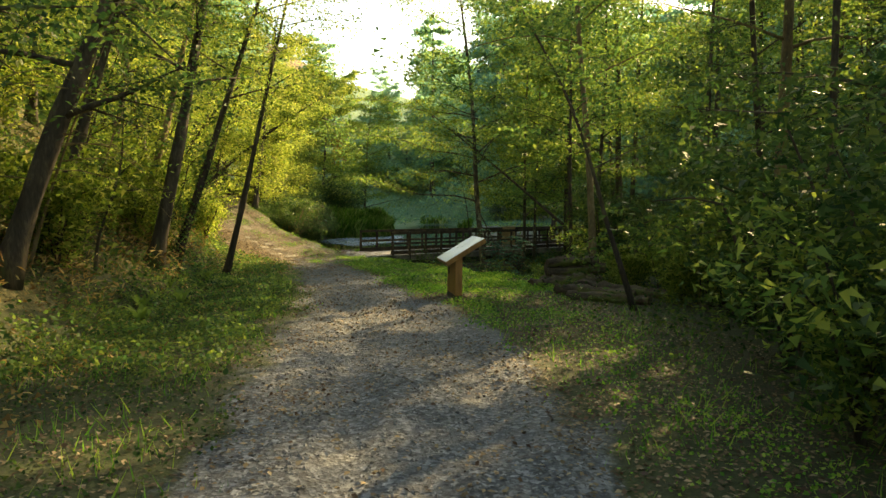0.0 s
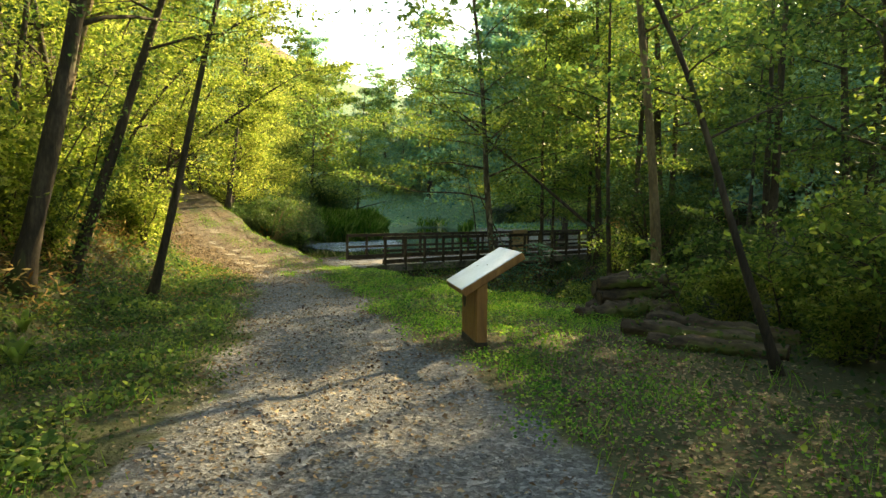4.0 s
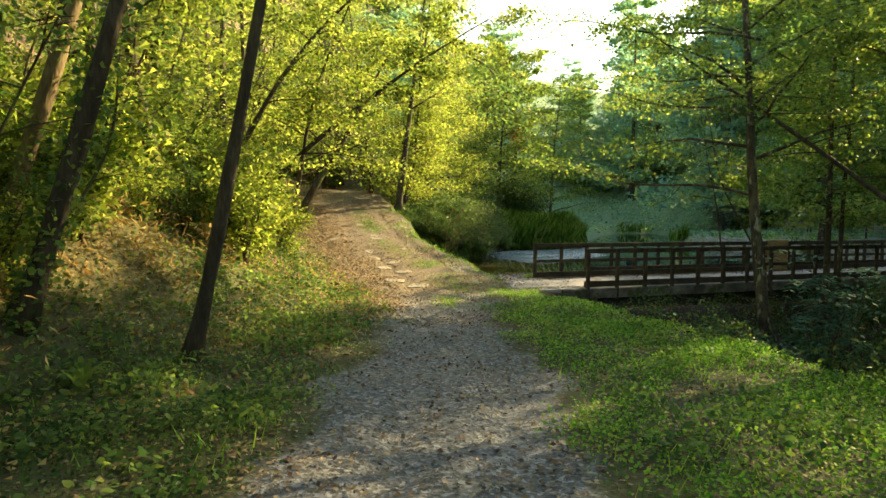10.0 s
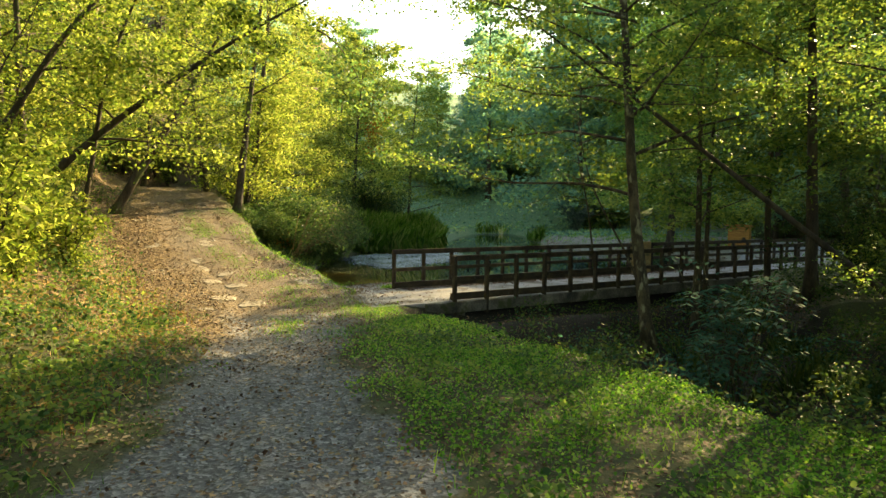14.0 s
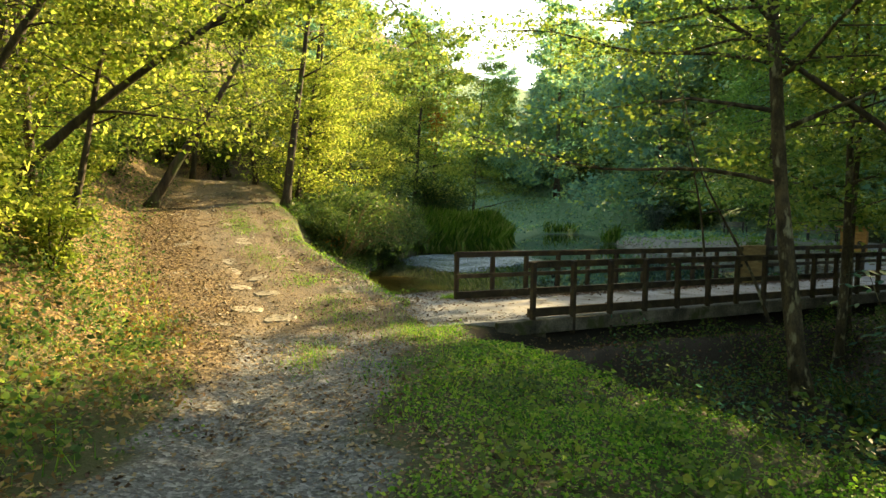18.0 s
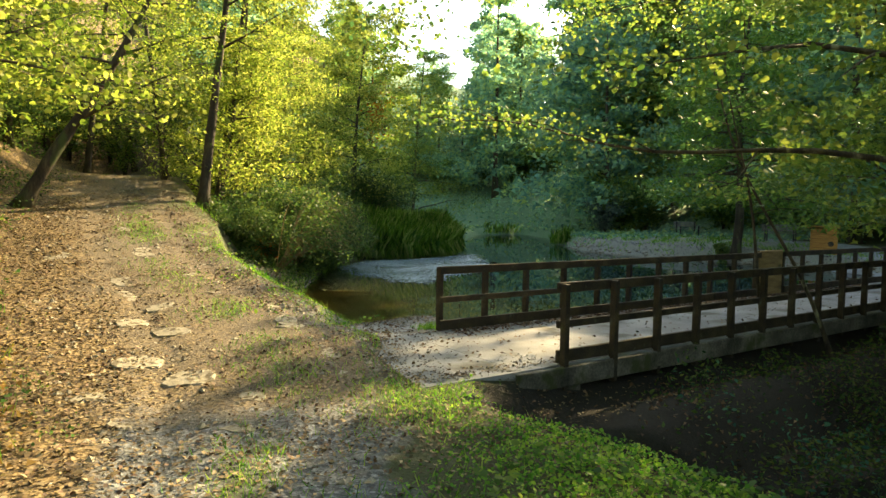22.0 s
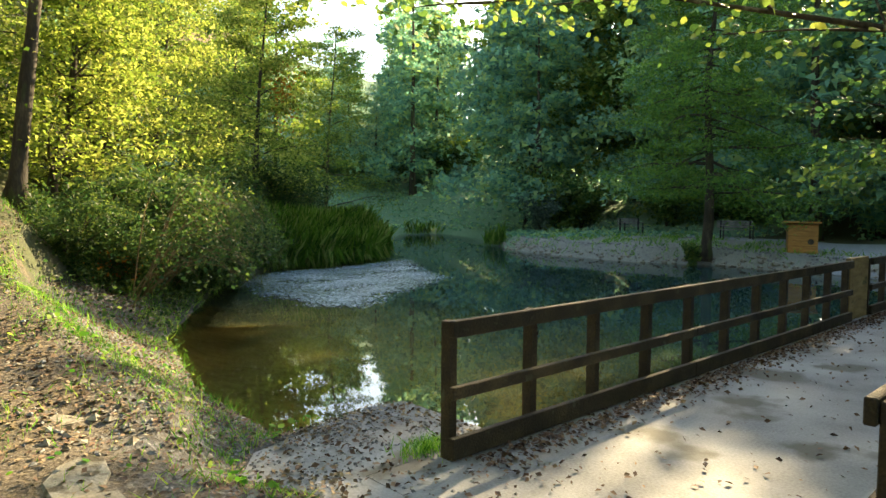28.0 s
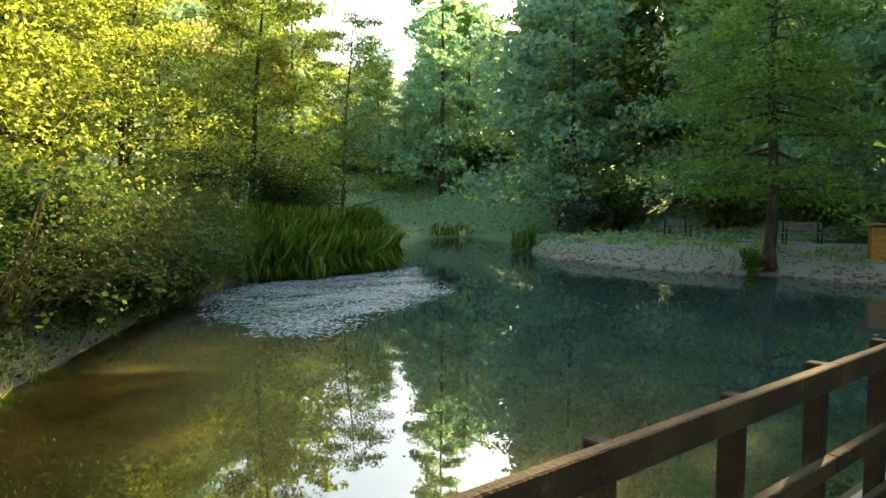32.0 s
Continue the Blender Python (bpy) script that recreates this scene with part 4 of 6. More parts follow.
for rise, dx, dy, climb in ((3.3, -0.46, 0.22, 0.13), (4.1, -0.38, 0.42, 0.10), (4.9, -0.50, 0.08, 0.10), (3.7, -0.28, 0.50, 0.09)):
    over = [(Vector((-0.3 + dx * i, 0.25 + dy * i, rise - alder.matrix_world.translation.z + climb * i + 0.07 * math.sin(i * 1.1))), 0.032 * (1 - i / 12)) for i in range(11)]
    limb = link_mesh("limb", *tubes([over], 6), BARK, alder, True)
    ends = []
    for i in range(3, 11):
        q, w = over[i][0], (-1) ** i
        twig = [(q, 0.010), (q + Vector((-0.2, 0.35 * w, 0.02)), 0.006), (q + Vector((-0.4, 0.75 * w, -0.1)), 0.003)]
        link_mesh("twig", *tubes([twig], 4), BARK, limb, True)
        ends += [tuple(twig[1][0]), tuple(twig[2][0])]
    ends = np.array(ends)
    c = ends[rng2.integers(0, len(ends), 1100)] + rng2.normal(size=(1100, 3)) * np.array([0.26, 0.26, 0.07])
    tagged(leaves("leaf_spray", c, 0.058, LEAF_GREEN, limb, rng2, broad=True, slim=0.75, up=1.2), kind="stuff")
T1 = "tall slender tree on the stream bank"
for k, (x, y, h, r, top, b) in enumerate([(3.6, 29.4, 12.5, 0.085, (0.1, 0), BARK), (4.3, 30.8, 12.5, 0.065, (0.2, 0), BARK), (5.7, 30.3, 13, 0.085, (0, 0.3), BARK_DARK), (5.3, 27.3, 14, 0.12, (-0.3, 0.2), BARK_DARK), (5.9, 25.0, 13, 0.10, (0.2, 0), BARK_DARK),
                                          (3.9, 17.0, 16, 0.10, (-0.8, 0.6), BARK_PALE), (12.4, 24, 13, 0.12, (0.5, 0), BARK_DARK), (6.6, 13, 14, 0.15, (0.3, 0.2), BARK_PALE), (4.4, 22.2, 15, 0.06, (-0.4, 0.2), BARK_DARK),
                                          (5.7, 9.2, 15, 0.065, (-0.6, 0.6), BARK_DARK)]):
    tree("streamside_tree", x, y, h, r, top, (0.2, 1) if y > 28 else (0.26, 1) if 20 < y else (0.36, 1), 3.1 if 24 < y else 4.2, 17000 if y > 28 else 13000 if 24 < y < 31 else 15000 if 20 < y < 24 else 10000 if 16 < y < 24 or y < 10 else 3600, 0.13 if 16 < y < 24 else 0.12 if y > 28 else 0.095, (LEAF_GREEN, LEAF_GREEN, LEAF_DARK)[k % 3], b, 50 + k, label=T1, group="right wood", loose=0.75, limbs=18, tri=not 24 < y < 28)
tree("slanting_tree", 6.5, 25.2, 6.8, 0.075, (-8.0, 2.2), (0.4, 1), 1.6, 2600, 0.085, LEAF_GREEN, BARK_DARK, 64, label="half-fallen thin tree slanting across the stream", group="right wood", up=0.3)
tree("slanting_tree", 3.4, 11.4, 6.8, 0.05, (-2.6, 0.8), (0.35, 1), 1.6, 3200, 0.085, LEAF_DARK, BARK_DARK, 65, label="thin sapling leaning over the track", group="right wood", arch=0.2)
for k, (x, y, h, top) in enumerate([(1.5, 29.75, 4.8, (-0.8, 0.2)), (2.65, 30.0, 6.4, (-2.1, 1.8))]):
    tree("sapling", x, y, h, 0.035, top, (0.45, 1), 1.3, 500, 0.06, LEAF_DARK, BARK, 67 + k, label="thin bent sapling beside the bridge", group="saplings", bend=0.25, limbs=8, broad=True)
# the first one, used for y < 13, has shade put into its leaves
protos = [tree("wood_tree", 7.5 + 1.6 * i, 6 + 5 * i, 13 + i, 0.11 + 0.015 * i, (0.4, 0.3), (0.22, 1), 2.8, 7000, 0.105, (LEAF_SHADED, LEAF_GREEN, LEAF_GREEN, LEAF_GREEN)[i], BARK_DARK, 70 + i, label="shaded woodland tree with deep green leaves", group="right wood", loose=0.9, tri=True, limbs=15) for i in range(4)]
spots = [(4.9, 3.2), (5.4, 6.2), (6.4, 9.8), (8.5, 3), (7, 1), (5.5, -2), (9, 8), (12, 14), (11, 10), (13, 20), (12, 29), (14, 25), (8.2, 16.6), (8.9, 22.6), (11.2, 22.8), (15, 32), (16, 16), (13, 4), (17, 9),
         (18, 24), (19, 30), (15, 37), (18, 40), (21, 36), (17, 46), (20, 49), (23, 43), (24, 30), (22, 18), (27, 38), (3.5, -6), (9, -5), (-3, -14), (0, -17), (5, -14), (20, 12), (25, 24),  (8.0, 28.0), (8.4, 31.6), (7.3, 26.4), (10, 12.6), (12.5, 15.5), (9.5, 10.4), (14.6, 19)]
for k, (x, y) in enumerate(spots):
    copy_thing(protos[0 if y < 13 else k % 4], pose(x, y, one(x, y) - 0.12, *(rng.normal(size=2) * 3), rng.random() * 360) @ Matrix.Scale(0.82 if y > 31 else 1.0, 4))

# ---- trees round the pond ----
tree("bald_cypress", 8.2, 49.0, 13.0, 0.2, (0.2, 0.1), (0.2, 1), 3.5, 34000, 0.13, LEAF_CYPRESS, BARK_DARK, 90, label="feathery green cypress on the far shore", limbs=60, up=-0.12, tri=True, loose=0.95)
for k, (x, y, h, s, mt, n) in enumerate([(-11.2, 39, 5.8, 2.3, LEAF_SUN, 7000), (-12.2, 43, 7.2, 2.7, LEAF_SUN, 9000), (-12.0, 47, 8.5, 2.8, LEAF_SUN, 9500), (-13.5, 51, 11, 3.2, LEAF_SUN, 9000), (-10.2, 54.6, 11.5, 3.4, LEAF_SUN, 9500),
                                         (-13, 62, 13, 3.4, LEAF_GREEN, 8000), (-8.2, 67, 13, 3.4, LEAF_GREEN, 8000)]):
    w = tree("waterside_tree", x, y, h, 0.13, (0.8, 0.2), (0.12, 1), s, int(n * (2.4 if k < 3 else 2.2)), 0.098 if k < 3 else 0.135, mt, BARK_DARK, 100 + k, label="leafy sunlit tree crowding the pond bank" if mt is LEAF_SUN else "green tree behind the reed bed", group="pond bank trees", limbs=30, tri=True)
    if k == 4:
        c = rng2.normal(size=(420, 3)) * np.array([0.35, 0.35, 0.8]) + np.array([1.6, -0.5, 6.0])
        tagged(leaves("withered_foliage", c, 0.14, LEAF_RUST, w, rng2), "rust-red withered leaves", kind="stuff")
far = [tree("hill_tree", 1 + 7 * i, 98 - 11 * i, 15 + i, 0.25, (0.5, 0), (0.1, 1), 4.6, 6600, 0.34, (LEAF_HAZE, LEAF_GREEN, LEAF_HAZE)[i], BARK_DARK, 120 + i, label="large woodland tree on the far hillside", group="far hillside trees", limbs=30, far=True) for i in range(3)]
far.append(tree("conifer", -1.6, 92, 25, 0.3, (0, 0), (0.08, 1), 4.2, 6500, 0.45, LEAF_HAZE, BARK_DARK, 124, label="tall conifer on the hillside, haze put into its blue-green", group="far hillside trees", limbs=34, up=-0.1, far=True))
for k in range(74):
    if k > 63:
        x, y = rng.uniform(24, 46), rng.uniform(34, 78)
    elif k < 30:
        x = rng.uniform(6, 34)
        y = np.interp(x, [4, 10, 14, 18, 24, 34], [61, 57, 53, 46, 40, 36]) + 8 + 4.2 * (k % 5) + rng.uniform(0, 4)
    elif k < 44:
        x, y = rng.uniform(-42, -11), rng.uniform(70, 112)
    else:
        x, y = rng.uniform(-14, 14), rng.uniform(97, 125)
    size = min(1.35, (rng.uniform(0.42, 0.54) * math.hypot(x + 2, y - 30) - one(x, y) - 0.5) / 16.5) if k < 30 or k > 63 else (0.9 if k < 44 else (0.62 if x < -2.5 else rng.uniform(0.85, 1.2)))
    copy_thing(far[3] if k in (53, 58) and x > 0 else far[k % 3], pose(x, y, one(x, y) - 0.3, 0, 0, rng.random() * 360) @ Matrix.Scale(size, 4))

# last six trees: added, and sized to throw shade on deck and slope
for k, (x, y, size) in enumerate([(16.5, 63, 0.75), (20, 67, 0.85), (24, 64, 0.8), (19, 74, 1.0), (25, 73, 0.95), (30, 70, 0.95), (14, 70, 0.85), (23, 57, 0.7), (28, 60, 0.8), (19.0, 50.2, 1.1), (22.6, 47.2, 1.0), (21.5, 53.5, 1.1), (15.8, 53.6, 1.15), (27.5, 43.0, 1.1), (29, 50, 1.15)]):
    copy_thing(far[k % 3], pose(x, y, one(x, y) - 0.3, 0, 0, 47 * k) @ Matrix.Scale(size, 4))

# the wood goes on up the slope to the right
k = 0
while k < 16:
    x, y = rng.uniform(16, 34), rng.uniform(24, 48)
    if x * 0.8 - y * 0.6 > -5.5:
        copy_thing(far[k % 3], pose(x, y, one(x, y) - 0.3, 0, 0, rng.random() * 360) @ Matrix.Scale(min(1.1, (0.53 * math.hypot(x - 2, y - 9) - one(x, y)) / 16.5), 4))
        k += 1

# ---- shrubs ----
SH = "leafy green shrub in the undergrowth"
sun_b = [shrub("shrub", -9.0 + 0.7 * i, 10 + 5.5 * i, 1.5 + 0.25 * i, 1.2, 2900, 0.086, (LEAF_SUN, LEAF_GREEN, LEAF_SUN)[i], 200 + i, SH, "left undergrowth", tri=True) for i in range(3)]
# two of these three shrubs have the shade of the wood in their colour
dark_b = [shrub("shrub", 4.4 + 0.8 * i, 4.6 + 3.4 * i, 1.7 + 0.35 * i, 1.3, 3600, 0.072, (LEAF_SHADED, LEAF_GREEN, LEAF_SHADED)[i], 210 + i, SH, "right undergrowth", tri=True) for i in range(3)]
# dark bramble leaves: the self-shadow of the bush is put into the colour
bramble = [shrub("bramble", -8.8 - 0.3 * i, 38 + 3 * i, 2.0 + 0.2 * i, 1.6, 8000, 0.088, (LEAF_SHADED, LEAF_SHADED)[i], 220 + i, "tangled bramble bush hanging over the water", "pond bank shrubs", 13, tri=True) for i in range(2)]
for k in range(58):
    y = rng.uniform(0, 47)
    x = np.interp(y, PATH_Y, PATH_L) - np.interp(y, [0, 10, 17, 22, 26, 32, 70], [3.6, 3.4, 3.2, 2.4, 1.9, 1.5, 1.5]) - abs(rng.normal()) * 2.6
    copy_thing(sun_b[k % 3], pose(x, y, one(x, y) - 0.05, 0, 0, rng.random() * 360) @ Matrix.Scale(0.7 + 0.6 * rng.random(), 4))
for k, (x, y, size) in enumerate([(4.3, 14.5, 0.7), (4.9, 13.2, 0.8), (3.8, 17.2, 0.6), (4.7, 17.8, 0.8), (2.8, 18.0, 0.5), (5.4, 15.0, 0.9), (4.4, 12.0, 0.65)]):
    copy_thing(sun_b[k % 3], pose(x, y, one(x, y) - 0.05, 0, 0, 71 * k) @ Matrix.Scale(size, 4))
for k in range(22):
    y = 9.5 + 0.7 * k + rng.uniform(-0.4, 0.4)
    x = np.interp(y, PATH_Y, PATH_L) - np.interp(y, [9, 17, 22, 26], [3.3, 3.0, 2.6, 2.2]) - rng.uniform(0, 1.6)
    copy_thing(dark_b[k % 3] if k % 2 else sun_b[k % 3], pose(x, y, one(x, y) - 0.05, 0, 0, rng.random() * 360) @ Matrix.Scale(0.45 + 0.4 * rng.random(), 4))
for k in range(40):
    if k < 26:
        y = -2 + 17 * (k / 26) + rng.uniform(-0.4, 0.4)
        x = np.interp(y, [-2, 2, 5, 8, 11, 14, 16], [2.9, 2.8, 3.0, 4.0, 5.0, 5.8, 6.0]) + abs(rng.normal()) * 1.0
    elif k < 38:
        y = rng.uniform(15, 36)
        x = np.interp(y, [15, 20, 24, 28, 33, 36], [6.0, 5.0, 4.4, 6.0, 8.0, 9.4]) + abs(rng.normal()) * 1.6
    else:
        y, x = rng.uniform(-2, 40), rng.uniform(8, 18)
    copy_thing(dark_b[k % 3], pose(x, y, one(x, y) - 0.05, 0, 0, rng.random() * 360) @ Matrix.Scale(0.75 + 0.6 * rng.random(), 4))
for k, (x, y) in enumerate([(-17.2, 38.2), (-18.4, 40.4), (-19.8, 43), (-21, 46), (-16.7, 36.6), (-19.2, 50.5), (-17.6, 51), (-21, 49.5), (-22.5, 44), (-20.2, 40), (-18.8, 37.4), (-15.9, 35.2), (-14.9, 33.9), (-17.4, 34.6), (-18.2, 36.2), (-20.0, 37.6), (-21.4, 39.6), (-16.2, 32.8), (-19.6, 34.8), (-22.4, 41.8), (-23.4, 38.4), (-21.2, 35.6), (-17.6, 45.4), (-18.8, 46.4), (-20.2, 47.4), (-21.6, 48.2), (-16.6, 47.2), (-22.8, 46.2), (-19.8, 45.2), (-18.0, 48.4), (-23.8, 44.6)]):
    copy_thing(dark_b[k % 3], pose(x, y, one(x, y) - 0.05, 0, 0, rng.random() * 360) @ Matrix.Scale(1.0 + 0.4 * rng.random(), 4))
for k, (x, y) in enumerate([(-13.2, 30.2), (-14.2, 31.6), (-15.2, 33.2), (-16.2, 34.2), (-13.9, 29.2), (-15.4, 31.0), (-16.8, 32.6), (-12.6, 28.6), (-17.6, 35.4), (-16.6, 30.2), (-14.6, 28.0), (-18.4, 34.0)]):
    copy_thing(sun_b[k % 3], pose(x, y, one(x, y) - 0.05, 0, 0, rng.random() * 360) @ Matrix.Scale(0.9 + 0.5 * rng.random(), 4))
for k, (x, y, s) in enumerate([(-8.5, 36.4, 0.6), (-8.2, 38.0, 0.8), (-8.3, 39.8, 0.85), (-8.5, 41.3, 0.9), (-8.6, 42.8, 0.95), (-8.6, 44.4, 0.95), (-9.6, 45.8, 1.0), (-9.2, 35.6, 0.6), (-9.6, 37.6, 1.0), (-10.2, 40.6, 1.1), (-10.6, 43.4, 1.2), (-10.6, 49.5, 1.2), (-9.5, 55, 1.4), (-8.5, 60, 1.4), (-9.8, 36.6, 0.5)]):
    copy_thing(bramble[k % 3 > 0], pose(x, y, one(x, y) - 0.1, rng.uniform(-14, 14), rng.uniform(-4, 22), rng.random() * 360) @ Matrix.Scale(s, 4))
rr = random.Random(14)
canes = []
for k in range(110):
    y = rr.uniform(35.2, 44)
    p = Vector((np.interp(y, [35, 38, 42, 46], [-8.1, -8.4, -8.9, -8.8]), y, 0))
    p.z = one(p.x, p.y) + rr.uniform(0, 0.3)
    out, high, side = rr.uniform(0.8, 1.9), rr.uniform(0.6, 1.9), rr.uniform(-0.8, 0.8)
    canes.append([(p + Vector((out * t, side * t, high * math.sin(t * 2.5))), 0.012 * (1 - 0.8 * t)) for t in (0, 0.2, 0.4, 0.6, 0.8, 1)])
tagged(link_mesh("bare_canes", *tubes(canes, 4), BARK_PALE, None, True), "dry arching bramble canes hanging over the water", "canes", kind="stuff")
rng3 = np.random.default_rng(15)
c = np.array([tuple(p) for cane in canes for p, _ in cane[1:]])
c = c[rng3.integers(0, len(c), 5200)] + rng3.normal(size=(5200, 3)) * np.array([0.13, 0.16, 0.10])
# same dark leaf, with the shadow inside the bush painted in
tagged(leaves("bramble_leaves", c, 0.065, LEAF_SHADED, None, rng3, broad=True, slim=0.7, up=1.0, droop=0.5), "green leaves along the bramble canes", "leaves", kind="stuff")
c = rng3.normal(size=(150, 3)) * np.array([0.25, 0.3, 0.16]) + np.array([-8.6, 36.0, 0.25])
tagged(leaves("dead_bramble_leaves", c, 0.06, LEAF_RUST, None, rng3, tri=True, slim=0.8), "withered orange leaves caught in the bramble", "leaves", kind="stuff")
shrub("waterside_shrub", 7.5, 48.6, 1.1, 0.45, 1400, 0.12, LEAF_DARK, 240, "small dark bush at the foot of the cypress", tri=True)
pale = shrub("pale_shrub", 5.5, 65.2, 2.6, 1.5, 3000, 0.15, material("silvery_leaf", [(0.05, 0.085, 0.065), (0.10, 0.15, 0.115), (0.16, 0.22, 0.17)], 0.4, 0.6, 0, 9, island=1, translucent=0.3), 230, "pale silvery shrub at the foot of the meadow")
hedge = [shrub("hedge_shrub", -6 + 8 * i, 96, 3.0, 2.4, 3200, 0.22, (LEAF_HAZE, LEAF_DARK)[i], 231 + i, "dark shrub along the top of the meadow", "meadow edge shrubs", tri=True) for i in range(2)]
for k in range(30):
    if k < 14:
        x, y = -12 + 1.35 * k + rng.uniform(-0.5, 0.5), rng.uniform(94, 98)
    else:
        x = rng.uniform(5, 26)
        y = np.interp(x, [4, 10, 14, 18, 24, 34], [61, 57, 53, 46, 40, 36]) + rng.uniform(5, 10)
    copy_thing(hedge[k % 2], pose(x, y, one(x, y) - 0.1, 0, 0, rng.random() * 360) @ Matrix.Scale(0.8 + 0.6 * rng.random(), 4))


# ---- low growth ----
def scatter(n, x0, x1, y0, y1, rule, rng):
    x, y = rng.uniform(x0, x1, n), rng.uniform(y0, y1, n)
    k = rule(x, y) > rng.random(n)
    return x[k], y[k]


def off_path(x, y):
    """Distance outside the track, above 0 outside it."""
    return np.maximum(np.interp(y, PATH_Y, PATH_L) - x, x - np.interp(y, EDGE_Y, EDGE_R))


def by_sign(x, y):
    """Trodden ground round the lectern."""
    return smooth(0.35, 0.95, np.hypot(x - 0.2, (y - 12.75) * 0.75))


def bridge_off(x, y):
    return inside((x - A1.x) * AX.x + (y - A1.y) * AX.y, (x - A1.x) * AY.x + (y - A1.y) * AY.y, SLAB)


rng = np.random.default_rng(77)
# ivy, ferns and brambles over the left bank
x, y = scatter(250000, -15, -3, -2, 46, lambda x, y: smooth(1.6, 3.6, np.interp(y, PATH_Y, PATH_L) - x + np.interp(y, [0, 20, 26, 32], [0, 0.8, 1.8, 2.2])) * smooth(14, 2, np.interp(y, PATH_Y, PATH_L) - x) * np.clip(0.45 + 0.6 * wave(x, y, 0.8), 0.06, 1), rng)
h = rng.random(len(x)) ** 1.5 * (0.28 + 0.25 * np.clip(wave(x, y, 0.8), 0, 1))
half = len(x) // 2
# both halves use darkened leaf copies: canopy shade put into the colour
for nm, sl, mt, lb in (("bank_ivy", slice(0, half), LEAF_SHADED, "low ivy and ferns covering the bank, toned as in deep shade"), ("bank_brambles", slice(half, None), LEAF_DARK, "brambles and seedlings on the bank, toned as in half shade")):
    tagged(leaves(nm, np.stack([x[sl], y[sl], land(x[sl], y[sl]) + h[sl]], 1), 0.07, mt, None, rng, droop=0.1, up=1.2, slim=0.62), lb, "undergrowth", kind="stuff")
x, y = scatter(90000, -28, -10.5, 26, 58, lambda x, y: smooth(1.2, 2.2, np.interp(y, PATH_Y, PATH_L) - x) * np.clip(0.6 + 0.5 * wave(x, y, 1.0, 5), 0.1, 1), rng)
tagged(leaves("hillside_ivy", np.stack([x, y, land(x, y) + 0.35 * rng.random(len(x)) ** 1.4], 1), 0.10, LEAF_DARK, None, rng, droop=0.1, up=1.2, slim=0.7, tri=True), "green ivy and ferns under the trees of the hillside", "undergrowth", kind="stuff")
n, k = 5200, rng.integers(0, 70, 5200)
cy = rng.uniform(8, 24, 70)
cx = np.interp(cy, PATH_Y, PATH_L) - rng.uniform(2.8, 6.0, 70)
x, y = cx[k] + rng.normal(size=n) * 0.3, cy[k] + rng.normal(size=n) * 0.3
tagged(leaves("dead_bracken", np.stack([x, y, land(x, y) + 0.55 * rng.random(n) ** 1.3], 1), 0.13, LITTER_GOLD_SUN, None, rng, droop=0.5, up=0.8, slim=0.22, vary=0.5), "dead brown bracken fronds among the ivy on the bank", "bracken", kind="stuff")
for k in range(16):
    y = 9.5 + 0.95 * k + rng.uniform(-0.3, 0.3)
    x = np.interp(y, PATH_Y, PATH_L) - rng.uniform(3.2, 5.6)
    tree("bank_sapling", x, y, rng.uniform(3.2, 5.2), rng.uniform(0.018, 0.03), (rng.uniform(0.6, 2.0), rng.uniform(0.0, 0.8)), (0.35, 1), 1.1, 420, 0.07, LEAF_SUN if k % 3 else LEAF_DARK, BARK_PALE if k % 4 == 0 else BARK_DARK, 700 + k, limbs=6, bend=rng.uniform(-0.2, 0.2), label="thin leaning sapling on the leafy bank", group="bank saplings", tri=True)
# the same under the trees on the right
x, y = scatter(140000, 2.2, 16, -3, 40, lambda x, y: smooth(2.2, 3.4, x - np.where(y > 17, -2.5, 0)) * (inside(x, y, POND) < -0.5) * smooth(16, 5, x) * np.clip(0.4 + 0.6 * wave(x, y, 0.9, 3), 0.08, 1) * ((x - A1.x) * AY.x + (y - A1.y) * AY.y < -2.9), rng)
h = rng.random(len(x)) ** 1.5 * (0.3 + 0.3 * np.clip(wave(x, y, 0.9, 3), 0, 1))
# darkest leaf copy: the shade of the stream bank is painted in
tagged(leaves("stream_undergrowth", np.stack([x, y, land(x, y) + h], 1), 0.07, LEAF_SHADED, None, rng, droop=0.1, up=1.2, slim=0.6), "undergrowth on the stream bank, shade put into its green", "undergrowth", kind="stuff")
# ferns, sedge and seedlings down the bank of the stream
x, y = scatter(90000, -1.5, 6.5, 18, 33, lambda x, y: (inside(x, y, GULLY) > -0.5) * (bridge_off(x, y) < -0.25) * np.clip(0.35 + 0.6 * wave(x, y, 0.7, 8), 0.05, 1) * smooth(-2.2, 0.8, x), rng)
h = rng.random(len(x)) ** 1.3 * (0.25 + 0.45 * np.clip(wave(x, y, 0.7, 8), 0, 1))
# ferns in the same dark copy, with the gully shade in their colour
tagged(leaves("stream_ferns", np.stack([x, y, land(x, y) + h], 1), 0.065, LEAF_SHADED, None, rng, droop=0.1, up=1.0, slim=0.5), "ferns and seedlings on the steep stream bank", "undergrowth", kind="stuff")
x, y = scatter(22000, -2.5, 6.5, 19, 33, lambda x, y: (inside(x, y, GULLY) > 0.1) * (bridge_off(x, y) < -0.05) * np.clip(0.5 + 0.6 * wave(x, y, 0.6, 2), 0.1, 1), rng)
tagged(leaves("gully_litter", np.stack([x, y, land(x, y) + 0.01 + 0.02 * rng.random(len(x))], 1), 0.05, LITTER_DARK, None, rng, up=1.5, slim=0.7, vary=0.5, tri=True), "dark fallen leaves on the bank of the stream", "leaves", kind="stuff")
